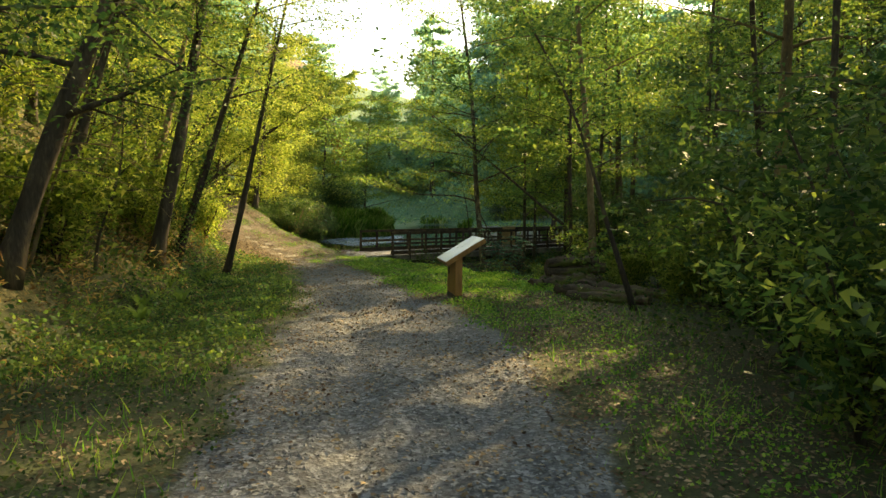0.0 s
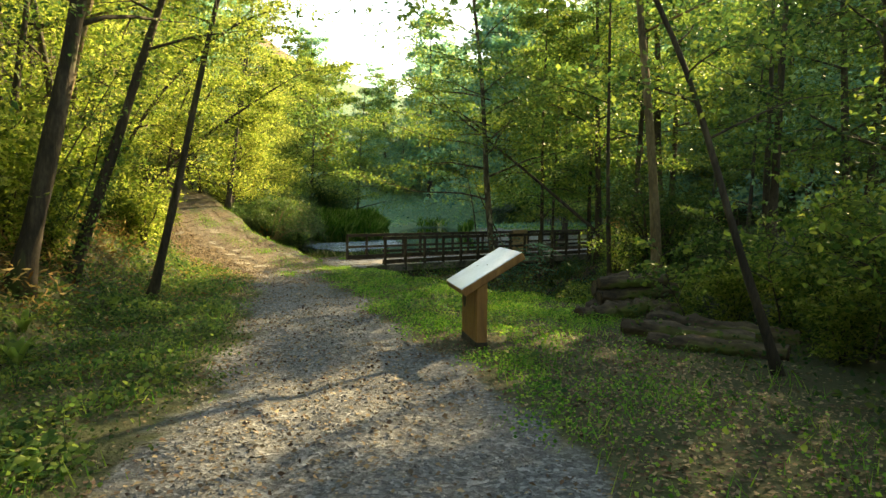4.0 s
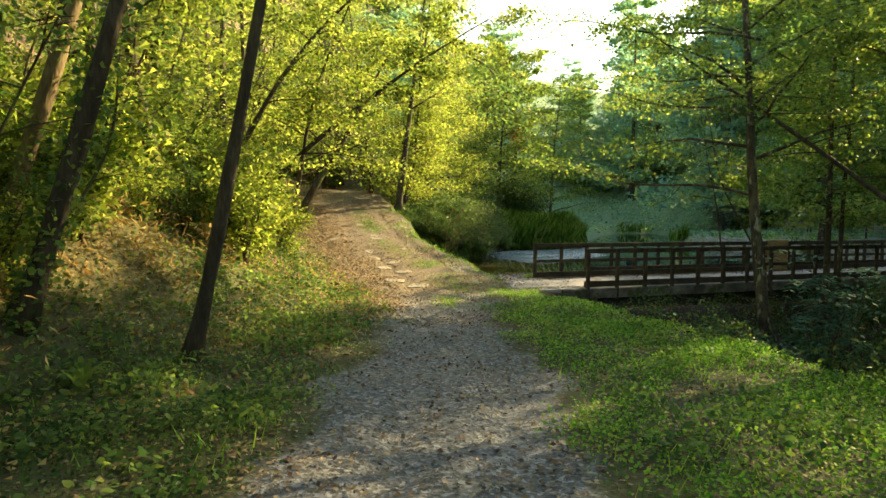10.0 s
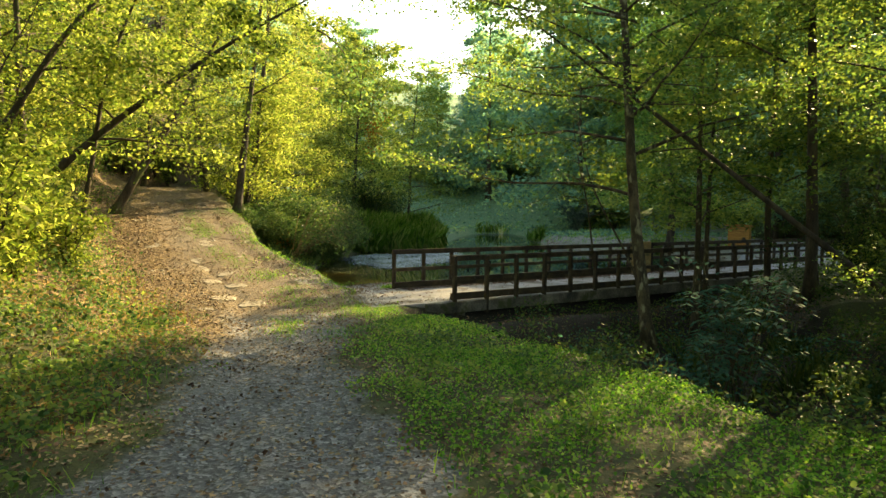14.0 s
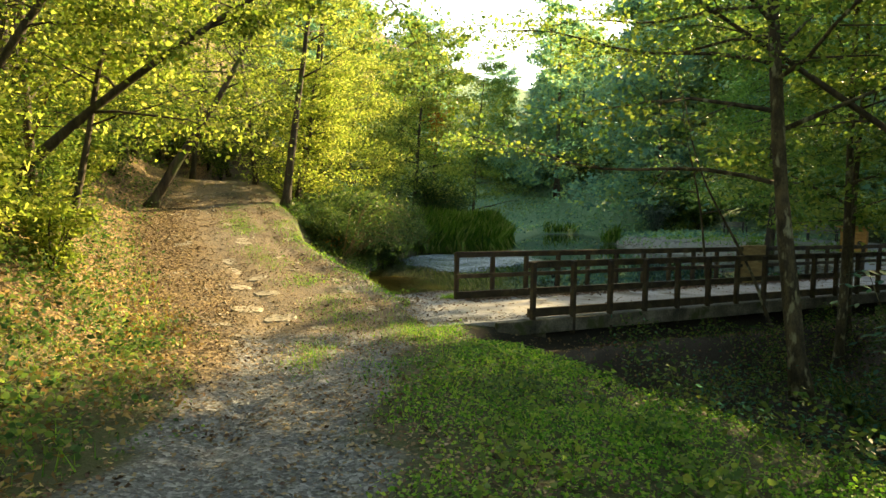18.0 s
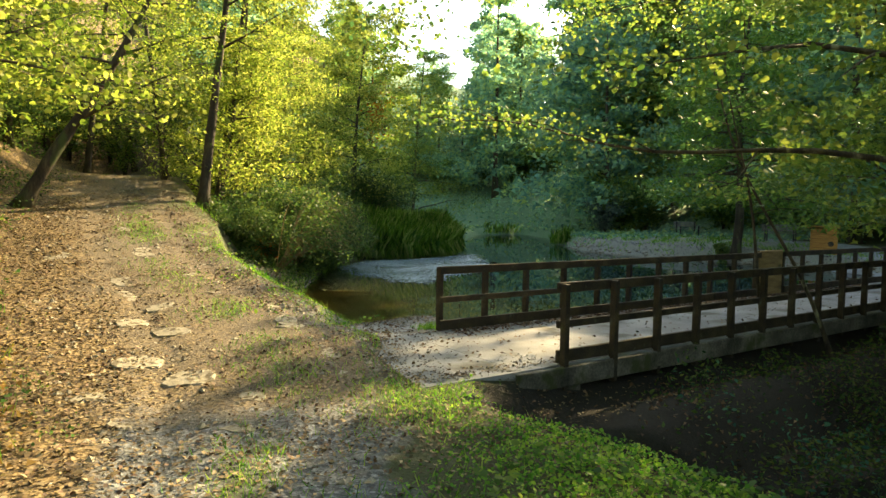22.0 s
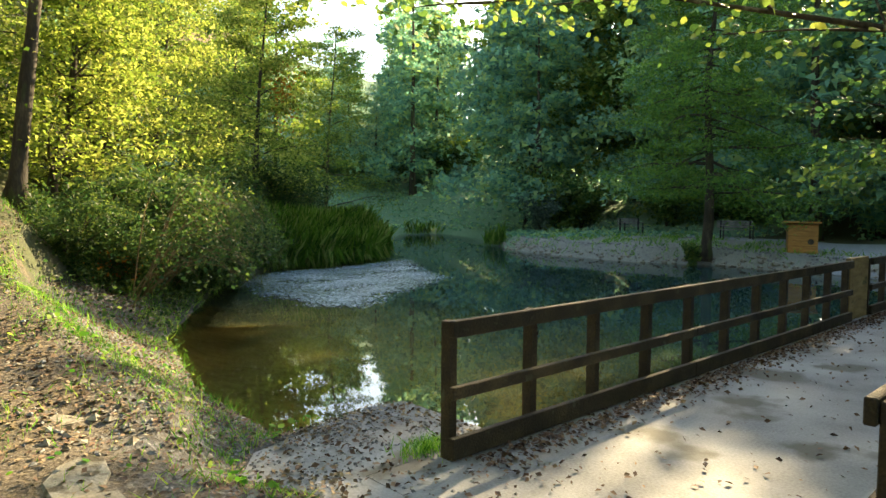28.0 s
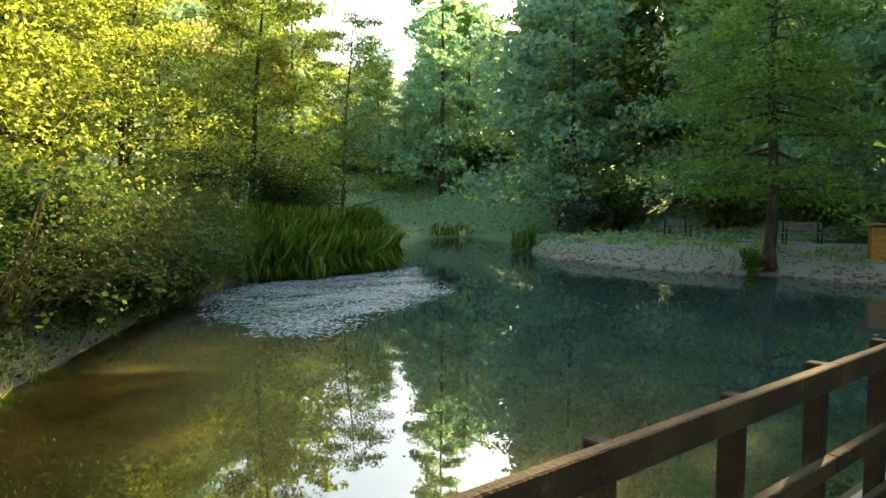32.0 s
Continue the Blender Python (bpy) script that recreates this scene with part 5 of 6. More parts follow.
n, k = 2600, rng.integers(0, 60, 2600)
cx, cy = rng.uniform(-0.6, 4.5, 60), rng.uniform(21.0, 27.5, 60)
x, y = cx[k] + rng.normal(size=n) * 0.22, cy[k] + rng.normal(size=n) * 0.22
ok = (inside(x, y, GULLY) > 0.3) & (bridge_off(x, y) < -0.3)
x, y = x[ok], y[ok]
tagged(leaves("gully_sprigs", np.stack([x, y, land(x, y) + 0.1 + 0.5 * rng.random(len(x)) ** 1.4], 1), 0.06, LEAF_ELDER, None, rng, droop=0.2, up=1.0, slim=0.5, broad=True), "pale green sprigs rising from the stream bank", "undergrowth", kind="stuff")
n, k = 1300, rng.integers(0, 14, 1300)
cx, cy = rng.uniform(2.2, 5.0, 14), rng.uniform(21.5, 27.0, 14)
x, y = cx[k] + rng.normal(size=n) * 0.16, cy[k] + rng.normal(size=n) * 0.16
tall = rng.uniform(0.2, 0.5, n)
d = np.stack([(x - cx[k]) * 2.5 + rng.normal(size=n) * 0.2, (y - cy[k]) * 2.5 + rng.normal(size=n) * 0.2, np.ones(n)], 1)
tagged(leaves("sedge_tufts", np.stack([x, y, land(x, y) + tall * 0.4], 1), tall, LEAF_SHADED, None, rng, slim=0.025, vary=0, direction=d), "arching tufts of sedge by the stream", "sedge", kind="stuff")
# clover and herbs on the verges
clover = lambda x, y: by_sign(x, y) * np.where(x < np.interp(y, PATH_Y, PATH_L), np.interp(y, [0, 5, 8, 14, 17, 26], [0.1, 0.3, 1.0, 1.0, 0.3, 0.22]), 1) * smooth(26.5, 24.2, y) * (bridge_off(x, y) < -0.05) * smooth(-0.25, 0.5, off_path(x, y) + 0.3 * wave(x, y, 0.6)) * smooth(3.4, 2.0, np.interp(y, PATH_Y, PATH_L) - x) * (inside(x, y, GULLY) < 0.15) * np.clip(0.55 + 0.6 * wave(x, y, 0.7, 1), 0.1, 1) * np.where(x < 0, 1, smooth(3.2, 2.0, x)) * np.where((x > 0.9) & (y < 14), 0.28, 1)
x, y = scatter(560000, -8, 3.4, 1.5, 26, clover, rng)
h = rng.random(len(x)) * (0.05 + 0.09 * np.clip(0.5 + wave(x, y, 0.7, 1), 0, 1))
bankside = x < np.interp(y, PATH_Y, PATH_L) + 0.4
# left herbs are darker copies: the shade of the bank is put into them
for ok, mt, lb in ((bankside & (y < 15), LEAF_SHADED, "clover and herbs below the bank, deep shade put into their green"), (bankside & (y >= 15), LEAF_DARK, "clover and herbs below the bank, half shade put into their green"), (~bankside, GRASS, "clover, nettles and low herbs on the verge")):
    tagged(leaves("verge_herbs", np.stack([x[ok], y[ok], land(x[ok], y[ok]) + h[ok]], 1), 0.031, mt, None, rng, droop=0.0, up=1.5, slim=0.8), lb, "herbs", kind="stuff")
# grass blades
grassy = lambda x, y: by_sign(x, y) * (bridge_off(x, y) < -0.03) * np.clip(smooth(-0.5, 0.3, off_path(x, y) + 0.35 * wave(x, y, 0.5, 6)) * (inside(x, y, GULLY) < 0.2) * np.clip(0.2 + 0.7 * wave(x, y, 0.5, 9), 0.03, 1) + 0.9 * tufts(x, y), 0, 1) * (inside(x, y, POND) < 0) * smooth(3.0, 1.8, np.interp(y, PATH_Y, PATH_L) - x)
x, y = scatter(90000, -12, 3.4, 2, 36, grassy, rng)
n, tall = len(x), rng.uniform(0.06, 0.2, len(x)) * np.where(off_path(x, y) < 0, 0.45, 1)
tagged(leaves("grass", np.stack([x, y, land(x, y) + tall * 0.45], 1), tall, GRASS, None, rng, slim=0.07, vary=0, direction=np.stack([rng.normal(size=n) * 0.45, rng.normal(size=n) * 0.45, np.ones(n)], 1), tri=True), "tufts of short green grass beside the track", "grass", kind="stuff")
x, y = scatter(120000, -12, -3, 22, 34, lambda x, y: tufts(x, y) * (bridge_off(x, y) < -0.03) * (inside(x, y, POND) < -0.2), rng)
n, tall = len(x), rng.uniform(0.03, 0.11, len(x))
tagged(leaves("track_grass", np.stack([x, y, land(x, y) + tall * 0.4], 1), tall, GRASS, None, rng, slim=0.09, vary=0, direction=np.stack([rng.normal(size=n) * 0.6, rng.normal(size=n) * 0.6, np.ones(n)], 1), tri=True), "short grass growing in the middle of the hill track", "grass", kind="stuff")
# long grass hanging over the left edge of the pond
x, y = scatter(60000, -9.6, -4.5, 29.5, 47, lambda x, y: (inside(x, y, POND) < 0.12) * smooth(-1.1, -0.1, inside(x, y, POND)) * np.clip(0.45 + 0.6 * wave(x, y, 0.5, 3), 0.08, 1) * (bridge_off(x, y) < -0.1) * np.interp(y, [30, 33.5, 35], [0.6, 0.6, 0.3]), rng)
n, tall = len(x), rng.uniform(0.12, 0.42, len(x)) * np.interp(y, [33, 36], [0.4, 1])
tagged(leaves("waterside_grass", np.stack([x, y, np.maximum(land(x, y), WATER) + tall * 0.35], 1), tall, GRASS, None, rng, slim=0.05, vary=0, direction=np.stack([rng.normal(size=n) * 0.5 + 0.4, rng.normal(size=n) * 0.5, np.ones(n)], 1), tri=True), "long grass hanging over the edge of the pond", "grass", kind="stuff")
x, y = scatter(30000, -10, -5, 33, 45, lambda x, y: (inside(x, y, POND) < 0.05) * smooth(-2.0, -0.6, inside(x, y, POND)) * np.interp(y, [33, 35, 36.5], [0.15, 0.5, 1]) * np.clip(0.6 + 0.5 * wave(x, y, 0.6, 2), 0.1, 1), rng)
tagged(leaves("bank_weeds", np.stack([x, y, np.maximum(land(x, y), WATER) + 0.05 + 0.3 * rng.random(len(x))], 1), 0.07, LEAF_SHADED, None, rng, droop=0.3, up=1.0, slim=0.65), "dark weeds hanging down the pond bank", "weeds", kind="stuff")
# nettles and other broad-leaved weeds in clumps
n, k = 17000, rng.integers(0, 400, 17000)
cy = rng.uniform(6.0, 25, 400)
cx = np.where(rng.random(400) < 0.75, np.interp(cy, PATH_Y, PATH_L) - rng.uniform(0.25, 2.9, 400), np.interp(cy, EDGE_Y, EDGE_R) + rng.uniform(0.4, 2.4, 400))
x, y = cx[k] + rng.normal(size=n) * 0.13, cy[k] + rng.normal(size=n) * 0.13
ok = (by_sign(x, y) > 0.8) & ((x < 0.9) | (y > 13.5) | (rng.random(n) < 0.08)) & (off_path(x, y) > 0.1) & (inside(x, y, GULLY) < 1.2)
x, y = x[ok], y[ok]
# darker leaf copy: shade from the leaves overhead is put into it
tagged(leaves("weeds", np.stack([x, y, land(x, y) + rng.random(len(x)) * 0.16], 1), 0.055, LEAF_DARK, None, rng, droop=0.1, up=1.8, broad=True, slim=0.7), "broad-leaved weeds in clumps on the verges", "weeds", kind="stuff")


for k, (x, y, h, top) in enumerate([(3.7, 15.0, 1.5, (-0.7, -0.3)), (4.5, 13.8, 2.0, (-0.6, -0.5)), (5.0, 15.3, 2.3, (-0.9, -0.2)), (4.7, 12.1, 1.7, (-0.5, -0.6)), (5.4, 13.0, 2.4, (-0.8, 0.2))]):
    tree("hazel_sapling", x, y, h, 0.014, top, (0.3, 1), 0.95, 300, 0.085, LEAF_GREEN, BARK, 740 + k, label="young hazel with broad sunlit leaves beside the logs", category="sapling", group="hazel saplings", bend=0.2, limbs=7, broad=True)


def strap_fern(x, y, seed, size):
    """A fern of long undivided fronds that arch out of one root."""
    r = random.Random(seed)
    root = empty("fern", pose(x, y, one(x, y) - 0.01), "glossy strap-leaved fern on the shaded bank", "fern", "bank ferns")
    for k in range(11):
        a, long, wide = k * 0.571 + r.uniform(-0.2, 0.2), size * r.uniform(0.75, 1.1), size * 0.09
        d, q = Vector((math.cos(a), math.sin(a), 0)), Vector((-math.sin(a), math.cos(a), 0))
        V = []
        for i in range(7):
            t = i / 6
            p = d * long * 0.8 * t + Vector((0, 0, long * (0.75 * math.sin(t * 2.1))))
            w = wide * (0.3 + 0.7 * math.sin(min(1, t * 1.35 + 0.1) * 3.0)) * (1 if i < 6 else 0.05)
            V += [p + q * w + Vector((0, 0, 0.01)), p, p - q * w + Vector((0, 0, 0.01))]
        F = [f for i in range(6) for f in ((3 * i, 3 * i + 1, 3 * i + 4, 3 * i + 3), (3 * i + 1, 3 * i + 2, 3 * i + 5, 3 * i + 4))]
        link_mesh("frond", V, F, LEAF_GREEN, root, True)


for k, (x, y, w) in enumerate([(-4.55, 11.3, 0.42), (-4.9, 10.6, 0.38), (-5.3, 12.6, 0.35), (-4.3, 9.2, 0.36), (-5.6, 15.4, 0.34)]):
    strap_fern(x, y, 500 + k, w)


def elder(x, y, height, seed):
    """A young elder: a few arching stems with paired leaflets along each leaf stalk."""
    r = random.Random(seed)
    root = empty("elder_sapling", pose(x, y, one(x, y) - 0.05), "young elder with drooping blue-green compound leaves", "sapling", "stream bank elders")
    for k in range(5):
        a = k * 1.26 + r.uniform(-0.3, 0.3)
        reach, h = r.uniform(0.25, 0.55) * height * 0.6, height * r.uniform(0.7, 1.0)
        stem_path = [(Vector((math.cos(a) * reach * t ** 1.5, math.sin(a) * reach * t ** 1.5, h * t)), 0.012 * (1 - 0.7 * t)) for t in (0, 0.25, 0.5, 0.75, 1)]
        stalk = link_mesh("stem", *tubes([stem_path], 5), BARK, root, True)
        V, F = [], []
        for p in (2, 2, 3, 3, 3, 4, 4, 4, 4):
            q, b = stem_path[p][0], r.uniform(0, 6.283)
            d, side = Vector((math.cos(b), math.sin(b), 0)), Vector((-math.sin(b), math.cos(b), 0))
            for j in range(4):
                for w in ((-1, 1) if j < 3 else (0,)):
                    at, long = q + d * (0.1 + 0.11 * j) + Vector((0, 0, 0.06 - 0.035 * j * j)), 0.15 - 0.012 * j
                    out = (side * w + d * (0.55 if w else 1.0) + Vector((0, 0, -0.35))).normalized()
                    wide = out.cross(Vector((0, 0, 1))).normalized() * long * 0.2
                    n = len(V)
                    V += [at, at + out * long * 0.3 + wide, at + out * long * 0.65 + wide * 0.8, at + out * long, at + out * long * 0.65 - wide * 0.8, at + out * long * 0.3 - wide]
                    F += [(n, n + 1, n + 5), (n + 1, n + 2, n + 4, n + 5), (n + 2, n + 3, n + 4)]
        tagged(link_mesh("leaf_spray", V, F, LEAF_ELDER, stalk), kind="stuff")


for k, (x, y, top) in enumerate([(2.1, 23.2, 0.85), (2.3, 22.9, 0.55), (1.9, 22.7, 0.3), (2.5, 23.7, 0.6)]):
    elder(x, y, top - one(x, y), 600 + k)
# meadow and shore
x, y = scatter(26000, -14, 22, 56, 98, lambda x, y: (inside(x, y, POND) < -0.4) * np.clip(0.5 + 0.5 * wave(x, y, 1.8), 0.1, 1), rng)
tagged(leaves("meadow_herbs", np.stack([x, y, land(x, y) + rng.random(len(x)) * 0.25], 1), 0.26, LEAF_HAZE, None, rng, droop=0, up=1.0, tri=True, slim=0.7), "rough low growth on the meadow slope", "herbs", kind="stuff")
x, y = scatter(9000, 1.5, 14, 40, 63, lambda x, y: (inside(x, y, POND) < 0.0) * smooth(-3.2, -0.2, inside(x, y, POND)) * np.clip(0.3 + 0.6 * wave(x, y, 0.8), 0.05, 1), rng)
n, tall = len(x), rng.uniform(0.1, 0.35, len(x))
tagged(leaves("shore_grass", np.stack([x, y, land(x, y) + tall * 0.4], 1), tall, GRASS, None, rng, slim=0.1, vary=0, direction=np.stack([rng.normal(size=n) * 0.6, rng.normal(size=n) * 0.6, np.ones(n)], 1), tri=True), "dry grass along the far pond shore", "grass", kind="stuff")

# ---- reeds ----
def reeds(name, poly, n, lo, hi, label):
    xs, ys = [p[0] for p in poly], [p[1] for p in poly]
    x, y = scatter(n, min(xs), max(xs), min(ys), max(ys), lambda x, y: (inside(x, y, poly) + 0.3 * wave(x, y, 0.7) > 0) * 1.0, rng)
    n = len(x)
    tall = rng.uniform(lo, hi, n) * (1 + 0.12 * wave(x, y, 1.2))
    lean = np.stack([rng.normal(size=n) * 0.4 + 0.15, rng.normal(size=n) * 0.4 - 0.1, np.ones(n)], 1)
    tagged(leaves(name, np.stack([x, y, np.maximum(land(x, y), WATER) + tall * 0.46], 1), tall, REED, None, rng, slim=0.02, vary=0.0, direction=lean), label, "reeds", kind="stuff")


reeds("reed_bed", [(-8.4, 46.2), (-6.2, 47.0), (-4.6, 49.6), (-3.8, 52), (-5.5, 53.5), (-8.5, 51.5), (-9.2, 48.5)], 20000, 0.8, 1.75, "dense bed of tall green reeds in the pond")
reeds("reed_clump", [(1.4, 61), (2.6, 61.4), (2.8, 63.5), (1.9, 64)], 260, 0.5, 1.3, "small clump of reeds at the far shore")
reeds("reed_clump", [(-2.8, 77.5), (-1.6, 78.5), (0.8, 79.5), (0.2, 80.5), (-2.5, 80)], 300, 0.5, 1.2, "small clump of reeds at the far shore")

# ---- fallen leaves and gravel ----
fallen = lambda x, y: (bridge_off(x, y) < 0.0) * np.clip(0.5 * (1 - by_sign(x, y)) + 0.85 * (x > 0.8) * (y < 14.0) + (0.28 + 0.45 * wave(x, y, 0.9, 2)) * smooth(3.2, 0.3, np.abs(off_path(x, y) - 0.1)) + 0.14 + 0.35 * smooth(14, 19, y) * np.clip(0.5 + wave(x, y, 0.7, 6), 0, 1) + 0.5 * smooth(20, 26, y) * np.clip(0.2 + wave(x, y, 1.1) + 1.1 * smooth(-1.6, 0, x - np.interp(y, PATH_Y, PATH_L)) * smooth(2.0, 0.6, x - np.interp(y, PATH_Y, PATH_L)), 0, 1), 0.05, 1) * smooth(4.5, 2.5, off_path(x, y)) * (inside(x, y, POND) < -0.1) * (inside(x, y, GULLY) < 1.0)
x, y = scatter(220000, -13, 4, 1.2, 37, fallen, rng)
n = len(x)
tagged(leaves("leaf_litter", np.stack([x, y, land(x, y) + 0.006 + 0.010 * rng.random(n)], 1), 0.038, LITTER, None, rng, up=3.5, slim=0.65, vary=0.6, direction=level(n, rng, 0.12)), "brown fallen leaves strewn over the track and verges", "leaves", kind="stuff")
x, y = scatter(150000, -12, 2.5, 2, 37, lambda x, y: fallen(x, y) * np.clip(0.55 + 0.7 * wave(x, y, 0.45, 17), 0.05, 1) * np.interp(y, [2, 8, 13, 37], [0.5, 0.7, 1, 1]), rng)
n = len(x)
tagged(leaves("dark_leaf_litter", np.stack([x, y, land(x, y) + 0.012 + 0.012 * rng.random(n)], 1), 0.034, LITTER_DARK, None, rng, up=2.0, slim=0.7, vary=0.6, direction=level(n, rng, 0.35)), "dark curled dead leaves lying on the track and slope", "leaves", kind="stuff")
# densest at y 17 to 25, where the sunlit band is painted in gold
x, y = scatter(120000, -14, -3, -1, 40, lambda x, y: smooth(0.6, 1.6, np.interp(y, PATH_Y, PATH_L) - x + np.interp(y, [15, 18], [0, 0.9])) * smooth(7, 3, np.interp(y, PATH_Y, PATH_L) - x) * np.clip(0.5 + 0.6 * wave(x, y, 1.2, 11), 0.08, 1) * np.interp(y, [0, 6, 9, 14, 17, 40], [0.45, 0.5, 0.35, 0.4, 1, 1]) * np.interp(y, [25, 29, 40], [1, 0.25, 0.15]), rng)
n = len(x)
tagged(leaves("bank_litter", np.stack([x, y, land(x, y) + 0.02 + 0.05 * rng.random(n)], 1), 0.052, LITTER_GOLD_SUN, None, rng, up=1.5, slim=0.8, vary=0.5, tri=True), "brown dead leaves on the bank, sunlight put into their gold", "leaves", kind="stuff")
x, y = scatter(100000, -13, -3, 20, 37, lambda x, y: smooth(20, 23, y) * smooth(0.42, 0.05, (x - np.interp(y, PATH_Y, PATH_L)) / np.maximum(np.interp(y, EDGE_Y, EDGE_R) - np.interp(y, PATH_Y, PATH_L), 0.5) + 0.14 * wave(x, y, 0.9, 3)) * smooth(-1.5, 0, x - np.interp(y, PATH_Y, PATH_L)) * np.clip(0.7 + 0.5 * wave(x, y, 0.5), 0, 1), rng)
n = len(x)
tagged(leaves("track_litter", np.stack([x, y, land(x, y) + 0.006 + 0.014 * rng.random(n)], 1), 0.04, LITTER, None, rng, up=3.0, slim=0.8, vary=0.5, direction=level(n, rng, 0.25), tri=True), "brown beech leaves drifted along the bank side of the track", "leaves", kind="stuff")
u = np.concatenate([rng.uniform(-1.5, 13, 1500), rng.uniform(0.1, 13, 4200), rng.uniform(-1.9, 0.6, 900)])
v = np.concatenate([-1.2 + 1.15 * np.sin(rng.uniform(-1.57, 1.57, 1500)), -0.1 - np.abs(rng.normal(size=4200)) * 0.16, np.clip(1.2 - np.abs(rng.normal(size=900)) * 1.1, -2.3, 1.2)])
k = (v > -2.3) & (inside(u, v, SLAB) > 0.04)
u, v = u[k], v[k]
p = np.stack([A1.x + AX.x * u + AY.x * v, A1.y + AX.y * u + AY.y * v, np.full(len(u), DECK + 0.009) + 0.012 * rng.random(len(u))], 1)
tagged(leaves("deck_leaves", p, 0.038, LITTER_DARK, None, rng, up=2.0, slim=0.6, vary=0.7, direction=level(len(u), rng, 0.3)), "dry brown leaves blown against the kick board", "leaves", kind="stuff")


def pebbles(name, x, y, z, size, mat, label):
    n = len(x)
    base = np.array([(1, 0, 0), (0, 1, 0), (-1, 0, 0), (0, -1, 0), (0, 0, 1), (0, 0, -1)], float)
    V = base[None] * (0.6 + 0.8 * rng.random((n, 6, 1))) * np.array([1, 0.8, 0.5]) * size[:, None, None]
    a = rng.random(n) * 6.28
    c, s = np.cos(a)[:, None], np.sin(a)[:, None]
    V = np.stack([V[..., 0] * c - V[..., 1] * s, V[..., 0] * s + V[..., 1] * c, V[..., 2]], -1) + np.stack([x, y, z], -1)[:, None, :]
    tri = np.array([(0, 1, 4), (1, 2, 4), (2, 3, 4), (3, 0, 4), (1, 0, 5), (2, 1, 5), (3, 2, 5), (0, 3, 5)])
    F = (tri[None] + 6 * np.arange(n)[:, None, None]).reshape(-1, 3)
    return tagged(link_mesh(name, V.reshape(-1, 3).tolist(), F.tolist(), mat), label, "gravel", kind="stuff")


x, y = scatter(90000, -5, 2, 1.2, 24, lambda x, y: smooth(0.1, -0.5, off_path(x, y)) * np.clip(0.6 - 0.025 * y, 0.1, 1), rng)
pebbles("gravel", x, y, land(x, y) + 0.003, rng.uniform(0.007, 0.024, len(x)), GRAVEL, "loose grey gravel on the track")


brink = lambda x, y: smooth(-2.6, -1.0, inside(x, y, POND)) * (inside(x, y, POND) < 0.02) * (bridge_off(x, y) < -0.03) * np.clip(0.45 + 0.6 * wave(x, y, 0.6, 12), 0.05, 1) * (x < -4)
x, y = scatter(40000, -9, -4, 27, 36, brink, rng)
n = len(x)
tagged(leaves("shore_litter", np.stack([x, y, land(x, y) + 0.006 + 0.01 * rng.random(n)], 1), 0.036, LITTER_DARK, None, rng, up=3.0, slim=0.7, vary=0.5, direction=level(n, rng, 0.12)), "dark fallen leaves on the pond bank", "leaves", kind="stuff")
x, y = scatter(12000, -9, -4, 27, 36, brink, rng)
pebbles("shore_gravel", x, y, land(x, y) + 0.003, rng.uniform(0.008, 0.035, len(x)), GRAVEL, "grey gravel and small stones on the pond bank")
x, y = scatter(9000, -9, -4, 27, 36, lambda x, y: brink(x, y) * (wave(x, y, 0.5, 20) > 0.25), rng)
tagged(leaves("shore_weeds", np.stack([x, y, land(x, y) + 0.12 * rng.random(len(x))], 1), 0.05, GRASS, None, rng, up=1.5, droop=0.0, broad=True, slim=0.7), "small green weeds on the pond bank", "weeds", kind="stuff")
u, v = rng.uniform(-1.9, 0.6, 5000), rng.uniform(-2.4, 1.3, 5000)
k = (inside(u, v, SLAB) > 0.03) & (rng.random(5000) < 0.9 * smooth(1.3, 0.1, inside(u, v, SLAB) + 0.4 * wave(u, v, 0.4)) * np.clip(0.4 + wave(u, v, 0.5, 2), 0.05, 1)) & ((v > 0.25) | (u < 0))
u, v = u[k], v[k]
pebbles("slab_grit", A1.x + AX.x * u + AY.x * v, A1.y + AX.y * u + AY.y * v, np.full(len(u), DECK + 0.001), rng.uniform(0.006, 0.022, len(u)), GRAVEL, "grit and gravel washed over the concrete slab")


# soil, leaves and grit that blur the front edge of the slab
u, v = rng.uniform(-2.3, 0.7, 26000), rng.uniform(-2.6, 1.5, 26000)
gap = inside(u, v, SLAB)
k = (rng.random(26000) < 0.8 * smooth(-0.3, 0.0, gap) * smooth(0.42, 0.0, gap + 0.22 * wave(u, v, 0.3, 3)) * np.clip(0.55 + 0.6 * wave(u, v, 0.35, 8), 0.08, 1)) & (v > -2.35) & (u < 0.6)
u, v = u[k], v[k]
x, y = A1.x + AX.x * u + AY.x * v, A1.y + AX.y * u + AY.y * v
z = np.where(inside(u, v, SLAB) > 0, DECK, land(x, y))
half = len(x) * 2 // 3
tagged(leaves("slab_litter", np.stack([x, y, z + 0.006 + 0.012 * rng.random(len(x))], 1)[:half], 0.034, LITTER, None, rng, up=2.5, slim=0.7, vary=0.6, direction=level(half, rng, 0.3)), "crumbled brown leaves drifted over the front of the slab", "leaves", kind="stuff")
pebbles("slab_gravel", x[half:], y[half:], z[half:] + 0.001, rng.uniform(0.006, 0.02, len(x) - half), GRAVEL, "gravel trodden onto the front of the slab")
u, v = rng.normal(size=420) * 0.11 - 0.02, rng.normal(size=420) * 0.07 + 0.24
tall = rng.uniform(0.05, 0.13, 420)
